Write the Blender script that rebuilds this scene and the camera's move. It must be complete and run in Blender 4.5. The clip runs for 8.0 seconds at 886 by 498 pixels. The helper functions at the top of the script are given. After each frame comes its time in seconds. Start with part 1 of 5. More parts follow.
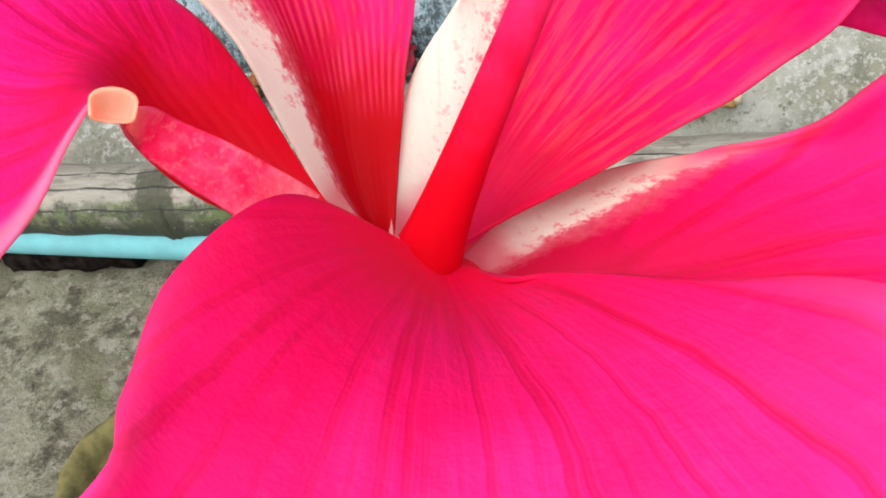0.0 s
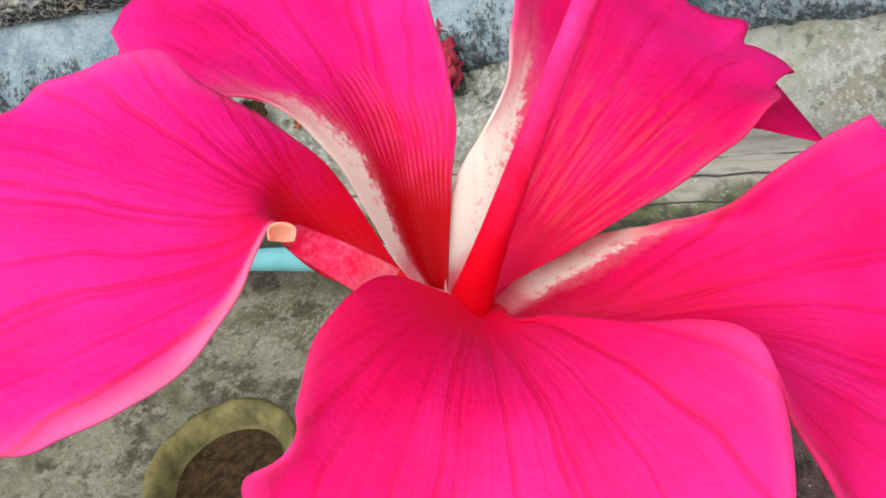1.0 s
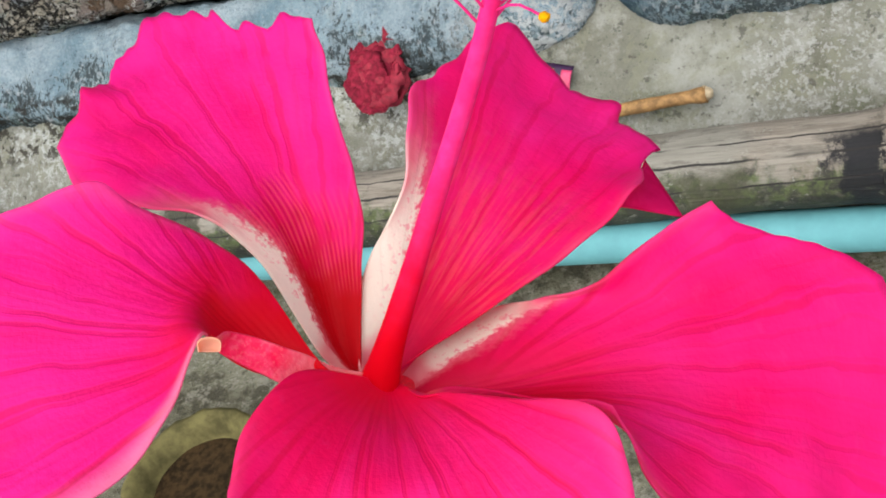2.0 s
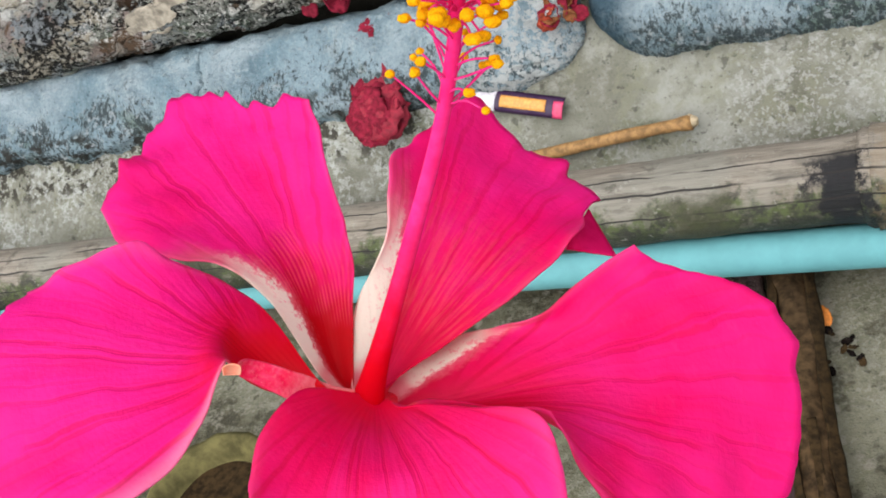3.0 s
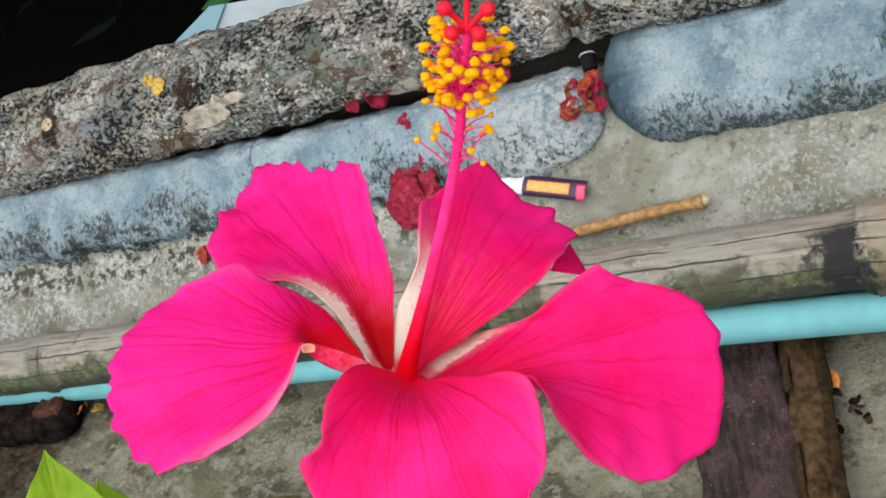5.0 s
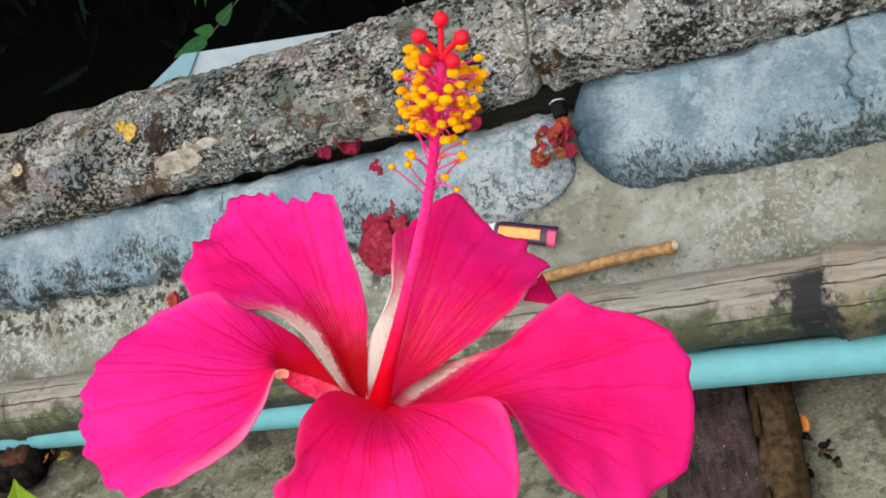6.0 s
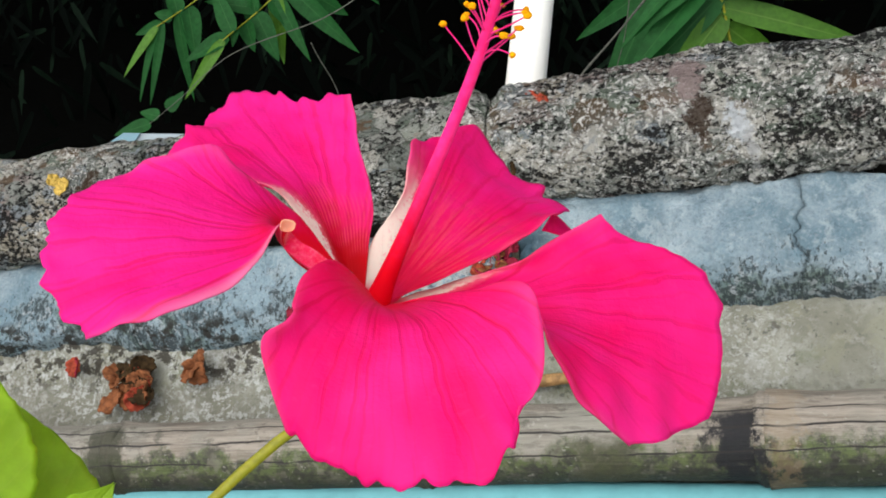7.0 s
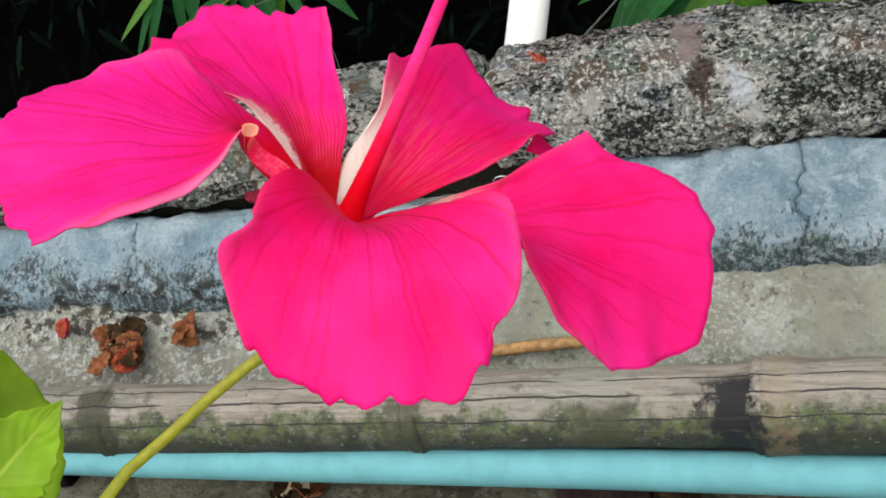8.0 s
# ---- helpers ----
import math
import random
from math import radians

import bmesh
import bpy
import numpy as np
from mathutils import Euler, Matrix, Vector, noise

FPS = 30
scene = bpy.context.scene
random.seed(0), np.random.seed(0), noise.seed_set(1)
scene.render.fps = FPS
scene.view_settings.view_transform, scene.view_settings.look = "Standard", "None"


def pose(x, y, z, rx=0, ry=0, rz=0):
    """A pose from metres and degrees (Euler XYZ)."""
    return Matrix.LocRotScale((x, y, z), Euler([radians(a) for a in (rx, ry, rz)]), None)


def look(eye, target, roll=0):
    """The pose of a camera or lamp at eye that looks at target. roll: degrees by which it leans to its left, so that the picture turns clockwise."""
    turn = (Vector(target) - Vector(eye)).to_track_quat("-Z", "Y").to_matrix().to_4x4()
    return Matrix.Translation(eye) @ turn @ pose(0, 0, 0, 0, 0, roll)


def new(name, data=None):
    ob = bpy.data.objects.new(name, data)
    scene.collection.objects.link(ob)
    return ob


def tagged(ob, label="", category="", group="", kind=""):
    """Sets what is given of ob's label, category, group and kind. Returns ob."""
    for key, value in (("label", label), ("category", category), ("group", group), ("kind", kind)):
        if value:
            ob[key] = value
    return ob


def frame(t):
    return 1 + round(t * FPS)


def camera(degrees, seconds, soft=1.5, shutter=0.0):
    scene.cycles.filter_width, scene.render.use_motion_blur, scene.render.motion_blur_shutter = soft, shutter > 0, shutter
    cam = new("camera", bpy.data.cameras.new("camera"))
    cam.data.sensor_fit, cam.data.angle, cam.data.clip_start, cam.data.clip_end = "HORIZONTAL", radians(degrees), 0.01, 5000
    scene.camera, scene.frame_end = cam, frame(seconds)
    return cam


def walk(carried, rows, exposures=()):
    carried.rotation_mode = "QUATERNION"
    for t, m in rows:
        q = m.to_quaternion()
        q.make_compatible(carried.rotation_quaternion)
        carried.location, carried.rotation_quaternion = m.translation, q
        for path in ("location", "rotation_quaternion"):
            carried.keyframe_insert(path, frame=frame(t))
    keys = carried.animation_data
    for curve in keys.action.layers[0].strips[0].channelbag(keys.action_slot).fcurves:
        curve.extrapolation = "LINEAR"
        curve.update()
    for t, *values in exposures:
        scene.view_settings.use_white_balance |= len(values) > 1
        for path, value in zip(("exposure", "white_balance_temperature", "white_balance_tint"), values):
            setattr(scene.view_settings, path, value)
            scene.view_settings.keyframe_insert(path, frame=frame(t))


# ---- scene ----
cam = camera(41.02, 8.0, soft=1.8)
PATH = [
    (0, (0.0134, -0.0599, 0.5981), (-0.0632, 0.2798, 0.2393), -7.08),
    (0.5, (0.0132, -0.0742, 0.6119), (-0.0703, 0.2730, 0.2619), -8.06),
    (1, (0.0227, -0.0873, 0.6363), (-0.0767, 0.2482, 0.2791), -11.71),
    (1.5, (0.0334, -0.0788, 0.6451), (-0.0469, 0.2500, 0.2770), -12.53),
    (1.7, (0.0337, -0.0834, 0.6516), (-0.0492, 0.2467, 0.2853), -12.89),
    (2.8, (0.0457, -0.1092, 0.6823), (-0.0419, 0.2273, 0.3230), -14.36),
    (3, (0.0478, -0.1147, 0.6893), (-0.0413, 0.2241, 0.3325), -14.79),
    (3.5, (0.0544, -0.1336, 0.7037), (-0.0441, 0.2099, 0.3540), -16.49),
    (4, (0.0615, -0.1464, 0.7137), (-0.0353, 0.2025, 0.3689), -16.56),
    (4.5, (0.0649, -0.1668, 0.7256), (-0.0362, 0.1921, 0.3924), -16.40),
    (4.7, (0.0651, -0.1737, 0.7284), (-0.0378, 0.1884, 0.3993), -16.30),
    (5.8, (0.0658, -0.1806, 0.7300), (-0.0287, 0.1951, 0.4139), -15.37),
    (6, (0.0646, -0.1826, 0.7270), (-0.0234, 0.1983, 0.4152), -14.39),
    (6.2, (0.0607, -0.1821, 0.7194), (-0.0135, 0.2069, 0.4141), -11.97),
    (6.5, (0.0545, -0.1875, 0.7071), (0.0044, 0.2295, 0.4359), -8.17),
    (6.8, (0.0412, -0.1942, 0.6817), (-0.0051, 0.2297, 0.4207), -4.10),
    (7, (0.0329, -0.1994, 0.6663), (-0.0113, 0.2272, 0.4093), -1.63),
    (7.2, (0.0289, -0.2008, 0.6595), (-0.0130, 0.2313, 0.4114), -0.54),
    (7.5, (0.0296, -0.2026, 0.6493), (-0.0096, 0.2351, 0.4107), 0.57),
    (8, (0.0370, -0.1934, 0.6487), (-0.0072, 0.2282, 0.3836), -0.96),
]
walk(cam, [(t, look(eye, target, roll)) for t, eye, target, roll in PATH], exposures=[(0, 1.20), (0.5, 1.12), (1.0, 1.01), (1.5, 0.92), (3.0, 0.86), (6.0, 0.82), (8.0, 0.80)])

# ---- world, sun ----
world = bpy.data.worlds.new("sky")
scene.world = world
world.use_nodes = True
wn, wl = world.node_tree.nodes, world.node_tree.links
sky = wn.new("ShaderNodeTexSky")
sky.sky_type, sky.sun_disc = "NISHITA", False
SUN_ELEVATION, SUN_ROTATION = radians(52), radians(215)
sky.sun_elevation, sky.sun_rotation = SUN_ELEVATION, SUN_ROTATION
haze = wn.new("ShaderNodeHueSaturation")  # a thin overcast: the sky is nearly white
haze.inputs["Saturation"].default_value = 0.35
wl.new(sky.outputs[0], haze.inputs["Color"])
wl.new(haze.outputs[0], wn["Background"].inputs[0])
wn["Background"].inputs[1].default_value = 0.15
sun = new("sun", bpy.data.lights.new("sun", "SUN"))
sun.data.energy, sun.data.angle, sun.data.color = 1.3, radians(90), (1.0, 0.96, 0.90)
sun_way = Vector((math.sin(SUN_ROTATION) * math.cos(SUN_ELEVATION), math.cos(SUN_ROTATION) * math.cos(SUN_ELEVATION), math.sin(SUN_ELEVATION)))
sun.matrix_world = look(sun_way * 5, (0, 0, 0))


# ---- materials ----
class Graph:
    """A node material with one principled shader."""

    def __init__(self, name, rough=0.7):
        self.m = bpy.data.materials.new(name)
        self.m.use_nodes = True
        self.nodes, self.links = self.m.node_tree.nodes, self.m.node_tree.links
        self.bsdf = self.nodes["Principled BSDF"]
        self.bsdf.inputs["Roughness"].default_value = rough
        self.out = self.nodes["Material Output"]
        if rough >= 0.8:
            self.bsdf.inputs["Specular IOR Level"].default_value = 0.15

    def node(self, kind, values=(), **props):
        n = self.nodes.new(kind)
        for key, value in props.items():
            if key == "operation":
                n.operation = value
            elif key == "use_clamp":
                n.use_clamp = value
            elif key == "interpolation_type":
                n.interpolation_type = value
            elif key == "data_type":
                n.data_type = value
            elif key == "blend_type":
                n.blend_type = value
            elif key == "feature":
                n.feature = value
            elif key == "uv_map":
                n.uv_map = value
        for key, value in dict(values).items():
            self.plug(n.inputs[key], value)
        return n

    def plug(self, socket, value):
        if isinstance(value, bpy.types.NodeSocket):
            self.links.new(value, socket)
        elif isinstance(value, (tuple, list)) and len(value) == 3 and socket.type == "RGBA":
            socket.default_value = (*value, 1)
        else:
            socket.default_value = value

    def math(self, op, a, b=0.0, clamp=False):
        return self.node("ShaderNodeMath", {0: a, 1: b}, operation=op, use_clamp=clamp).outputs[0]

    def step(self, x, low, high):
        """0 below low, 1 above high, smooth between; low may be above high."""
        flip = low > high
        if flip:
            low, high = high, low
        n = self.node("ShaderNodeMapRange", {0: x, 1: low, 2: high, 3: 1.0 if flip else 0.0, 4: 0.0 if flip else 1.0}, interpolation_type="SMOOTHSTEP")
        return n.outputs[0]

    def mix(self, fac, a, b, mode="MIX"):
        n = self.node("ShaderNodeMix", data_type="RGBA", blend_type=mode)
        self.plug(n.inputs[0], fac), self.plug(n.inputs[6], a), self.plug(n.inputs[7], b)
        return n.outputs[2]

    def coords(self, which="Object", scale=(1, 1, 1)):
        n = self.node("ShaderNodeTexCoord")
        return self.node("ShaderNodeMapping", {0: n.outputs[which], 3: scale}).outputs[0]

    def noise(self, where, scale, detail=4.0, rough=0.6, twist=0.0):
        n = self.node("ShaderNodeTexNoise", {"Vector": where, "Scale": scale, "Detail": detail, "Roughness": rough, "Distortion": twist})
        return n.outputs[0]

    def cells(self, where, scale, feature="F1"):
        return self.node("ShaderNodeTexVoronoi", {"Vector": where, "Scale": scale}, feature=feature).outputs[0]

    def bump(self, height, distance, strength=1.0):
        n = self.node("ShaderNodeBump", {"Height": height, "Distance": distance, "Strength": strength})
        self.links.new(n.outputs[0], self.bsdf.inputs["Normal"])
        return n

    def colour(self, c, rough=None):
        self.plug(self.bsdf.inputs["Base Color"], c)
        if rough is not None:
            self.plug(self.bsdf.inputs["Roughness"], rough)
        return self.m


def plain(name, rgb, rough=0.6, vary=0.25, scale=300.0):
    """One colour with mottling at two scales and a fine relief."""
    g = Graph(name, rough)
    w = g.coords()
    a, b = g.noise(w, scale), g.noise(w, scale * 0.17)
    lo, hi = tuple(v * (1 - vary) for v in rgb), tuple(min(1, v * (1 + vary)) for v in rgb)
    c = g.mix(g.step(a, 0.3, 0.7), lo, hi)
    c = g.mix(g.math("MULTIPLY", g.step(b, 0.45, 0.7), 0.35), c, lo)
    g.bump(a, 0.0004, 0.5)
    g.bsdf.inputs["Specular IOR Level"].default_value = 0.0 if max(rgb) < 0.02 else 0.15 if rough > 0.75 else 0.4
    return g.colour(c)


def petal_material(name, white_low=0.0, reach=0.45, ribs=0.0, white=(1.0, 0.965, 0.80), inner=True, red_end=0.30, glow=0.12, red=(0.62, 0.0, 0.007), blush=0.62, soft_edge=0.0, ragged=0.9, rib_colour=(1.0, 0.20, 0.17), streaks=0.0, dusk=0.0, dark_claw=0.0, cool=0.0):
    """Pink petal: deep red claw, darker veins that fan out and fork, whitish speckled margins of the claw at u = 0."""
    g = Graph(name, 0.55)
    uv = g.node("ShaderNodeTexCoord").outputs["UV"]
    sep = g.node("ShaderNodeSeparateXYZ", {0: uv})
    u, v = sep.outputs[0], sep.outputs[1]
    obj = g.coords()
    wob = g.noise(obj, 120.0, 2.0)
    fine = g.noise(obj, 900.0, 3.0)
    big = g.noise(obj, 45.0, 2.0)
    pink, pale, vein = (0.97, 0.003, 0.200), (0.98, 0.020, 0.31), (0.74, 0.0, 0.042)
    c = g.mix(g.step(big, 0.35, 0.7), pink, pale)
    c = g.mix(g.math("MULTIPLY", g.step(v, 0.72, 1.0), 0.45), c, pale)
    c = g.mix(g.math("MULTIPLY", g.step(g.math("ADD", v, g.math("MULTIPLY", g.math("SUBTRACT", big, 0.5), 0.5)), 0.85, 0.15), blush), c, (0.93, 0.002, 0.075))
    c = g.mix(g.math("MULTIPLY", g.step(v, 0.2, 0.6), cool), c, (0.98, 0.020, 0.42))
    # the fan of veins: its rays are bent a little by slow noise
    ray = g.node("ShaderNodeSeparateXYZ", {0: g.node("ShaderNodeUVMap", uv_map="fan").outputs[0]})
    slow = g.noise(obj, 38.0, 2.0)
    bent = g.math("ADD", ray.outputs[0], g.math("MULTIPLY", g.math("SUBTRACT", slow, 0.5), 0.035))
    far = ray.outputs[1]

    def rayed(across, along):
        return g.node("ShaderNodeCombineXYZ", {0: g.math("MULTIPLY", bent, across), 1: g.math("MULTIPLY", far, along)}).outputs[0]

    crease = g.noise(rayed(13.0, 1.1), 1.0, 3.0, 0.55)
    fibre = g.noise(rayed(46.0, 2.6), 1.0, 3.0, 0.6)
    crinkle = g.noise(rayed(34.0, 26.0), 1.0, 3.0, 0.65)
    away = g.step(far, 0.10, 0.35)
    # Light on the creases is painted in: darker furrows, paler ridges and crinkles.
    c = g.mix(g.math("MULTIPLY", g.math("MULTIPLY", g.step(crease, 0.52, 0.34), away), 0.30), c, (0.88, 0.0, 0.085))
    c = g.mix(g.math("MULTIPLY", g.math("MULTIPLY", g.step(crease, 0.54, 0.72), away), 0.25), c, (0.98, 0.035, 0.36))
    c = g.mix(g.math("MULTIPLY", g.math("MULTIPLY", g.step(fibre, 0.48, 0.32), away), 0.08), c, vein)
    c = g.mix(g.math("MULTIPLY", g.math("MULTIPLY", g.step(crinkle, 0.56, 0.72), away), 0.12), c, (0.98, 0.07, 0.38))
    lines = 0.0
    for count, near, end, amount, thin in ((7.5, 0.06, 1.35, 0.43, 0.011), (16.0, 0.24, 1.45, 0.32, 0.032), (37.0, 0.60, 1.4, 0.12, 0.11)):
        line = g.math("SINE", g.math("MULTIPLY", g.math("ADD", bent, g.math("MULTIPLY", wob, 0.022)), count * 6.2832))
        line = g.step(g.math("MULTIPLY", g.math("SUBTRACT", 1.0, line), g.math("MULTIPLY", far, far)), thin, thin * 0.08)
        fade = g.math("MULTIPLY", g.math("MULTIPLY", g.step(far, end, end * 0.45), g.step(far, near * 0.4, near)), g.step(v, 0.06, 0.30))
        broken = g.step(g.noise(obj, 60.0 + count, 2.0), 0.30, 0.50)
        line = g.math("MULTIPLY", g.math("MULTIPLY", line, fade), broken)
        c = g.mix(g.math("MULTIPLY", line, amount), c, vein)
        lines = g.math("ADD", lines, g.math("MULTIPLY", line, amount))
    edge = g.math("ADD", v, g.math("MULTIPLY", g.math("SUBTRACT", wob, 0.5), 0.3))
    if streaks:
        # orange-pink stripes between the veins of the lower half
        zone = g.math("MULTIPLY", g.step(edge, 0.16, 0.34), g.step(edge, 0.78, 0.45))
        stripe = g.noise(g.node("ShaderNodeCombineXYZ", {0: g.math("MULTIPLY", u, 34.0), 1: g.math("MULTIPLY", v, 5.0)}).outputs[0], 1.0, 3.0, 0.65)
        c = g.mix(g.math("MULTIPLY", g.math("MULTIPLY", g.step(stripe, 0.44, 0.60), zone), streaks), c, (0.98, 0.17, 0.16))
    if ribs:
        line = g.math("SINE", g.math("ADD", g.math("MULTIPLY", u, 25 * 6.2832), g.math("MULTIPLY", wob, 2.5)))
        zone = g.math("MULTIPLY", g.step(edge, red_end * 0.62, red_end * 0.95), g.step(edge, red_end + 0.20, red_end))
        zone = g.math("MULTIPLY", zone, g.step(g.noise(obj, 190.0, 3.0, 0.6), 0.30, 0.52))
        c = g.mix(g.math("MULTIPLY", g.math("MULTIPLY", g.step(line, -0.2, -0.9), zone), ribs), c, (0.40, 0.0, 0.004))
        c = g.mix(g.math("MULTIPLY", g.math("MULTIPLY", g.step(line, 0.15, 0.85), zone), ribs), c, rib_colour)
    c = g.mix(g.step(edge, red_end + 0.18, red_end - 0.10), c, red)
    if dusk:
        # purplish foot of the claw
        c = g.mix(g.math("MULTIPLY", g.step(edge, 0.34, 0.10), dusk), c, (0.74, 0.012, 0.125))
    if dark_claw:
        # crimson channel that runs up the lower side of the claw
        mid = g.math("ABSOLUTE", g.math("SUBTRACT", u, 0.74))
        mid = g.math("ADD", mid, g.math("MULTIPLY", g.math("SUBTRACT", fibre, 0.5), 0.35))
        c = g.mix(g.math("MULTIPLY", g.math("MULTIPLY", g.step(mid, 0.30, 0.05), g.step(v, 0.66, 0.30)), dark_claw), c, (0.62, 0.0, 0.012))
    rim = g.math("MULTIPLY", g.step(g.math("MULTIPLY", u, g.math("SUBTRACT", 1.0, u)), 0.035, 0.0), g.step(v, 0.3, 0.6))
    c = g.mix(g.math("MULTIPLY", rim, glow), c, (0.97, 0.30, 0.50))
    # pale margins break up into blotches and a spray of specks towards the middle
    blotch = g.noise(g.node("ShaderNodeCombineXYZ", {0: g.math("MULTIPLY", u, 16.0), 1: g.math("MULTIPLY", v, 26.0)}).outputs[0], 1.0, 5.0, 0.72)
    speck = g.noise(obj, 1100.0, 3.0, 0.7)
    if white_low:
        end = g.math("ADD", v, g.math("MULTIPLY", g.math("SUBTRACT", wob, 0.5), 0.25))
        wide = g.math("MULTIPLY", g.math("SUBTRACT", 1.0, g.math("MULTIPLY", g.step(v, reach * 0.45, reach + 0.25), 0.75)), white_low)
        depth = g.math("DIVIDE", u, wide)
        depth = g.math("ADD", depth, g.math("MULTIPLY", g.math("SUBTRACT", blotch, 0.5), ragged * 1.7))
        depth = g.math("ADD", depth, g.math("MULTIPLY", g.math("SUBTRACT", speck, 0.5), ragged * 0.9))
        fade = g.math("MULTIPLY", g.step(end, reach + 0.16, reach - 0.06), g.step(end, 0.06, 0.18))
        wash = g.math("MULTIPLY", g.step(depth, 1.65, 0.75), g.step(end, reach + 0.32, reach))
        c = g.mix(g.math("MULTIPLY", wash, 0.62), c, (0.96, 0.26, 0.33))
        c = g.mix(g.math("MULTIPLY", g.step(depth, 1.06, 0.78), fade), c, white)
        dots = g.math("MULTIPLY", g.step(g.noise(obj, 800.0, 4.0, 0.75), 0.555, 0.60), g.math("MULTIPLY", g.step(depth, 0.15, 0.75), g.step(depth, 1.15, 0.85)))
        c = g.mix(g.math("MULTIPLY", g.math("MULTIPLY", dots, fade), 0.6), c, (0.93, 0.22, 0.30))
    if soft_edge:
        m = g.math("MULTIPLY", g.step(u, soft_edge, 0.0), g.math("MULTIPLY", g.step(v, 0.26, 0.38), g.step(v, 0.95, 0.6)))
        c = g.mix(g.math("MULTIPLY", m, 0.6), c, (0.98, 0.36, 0.55))
    if not inner:
        c = g.mix(g.step(edge, 0.12, 0.02), g.mix(0.35, c, pale), (0.80, 0.06, 0.09))
    relief = g.math("ADD", g.math("MULTIPLY", crease, 1.5), g.math("ADD", g.math("MULTIPLY", fibre, 0.30), g.math("MULTIPLY", crinkle, 0.40)))
    relief = g.math("SUBTRACT", g.math("ADD", relief, g.math("MULTIPLY", fine, 0.06)), g.math("MULTIPLY", lines, 0.5))
    relief = g.math("ADD", g.math("MULTIPLY", relief, away), g.math("MULTIPLY", g.noise(obj, 420.0, 3.0, 0.6), 0.35))
    g.bump(relief, 0.0013, 0.36)
    g.colour(c)
    g.bsdf.inputs["Specular IOR Level"].default_value = 0.16
    g.bsdf.inputs["Sheen Weight"].default_value = 0.06
    g.bsdf.inputs["Sheen Roughness"].default_value = 0.4
    g.bsdf.inputs["Sheen Tint"].default_value = (1.0, 0.55, 0.75, 1)
    thin = g.node("ShaderNodeBsdfTranslucent", {"Color": c})
    both = g.node("ShaderNodeMixShader", {0: 0.42, 1: g.bsdf.outputs[0], 2: thin.outputs[0]})
    g.links.new(both.outputs[0], g.out.inputs["Surface"])
    return g.m


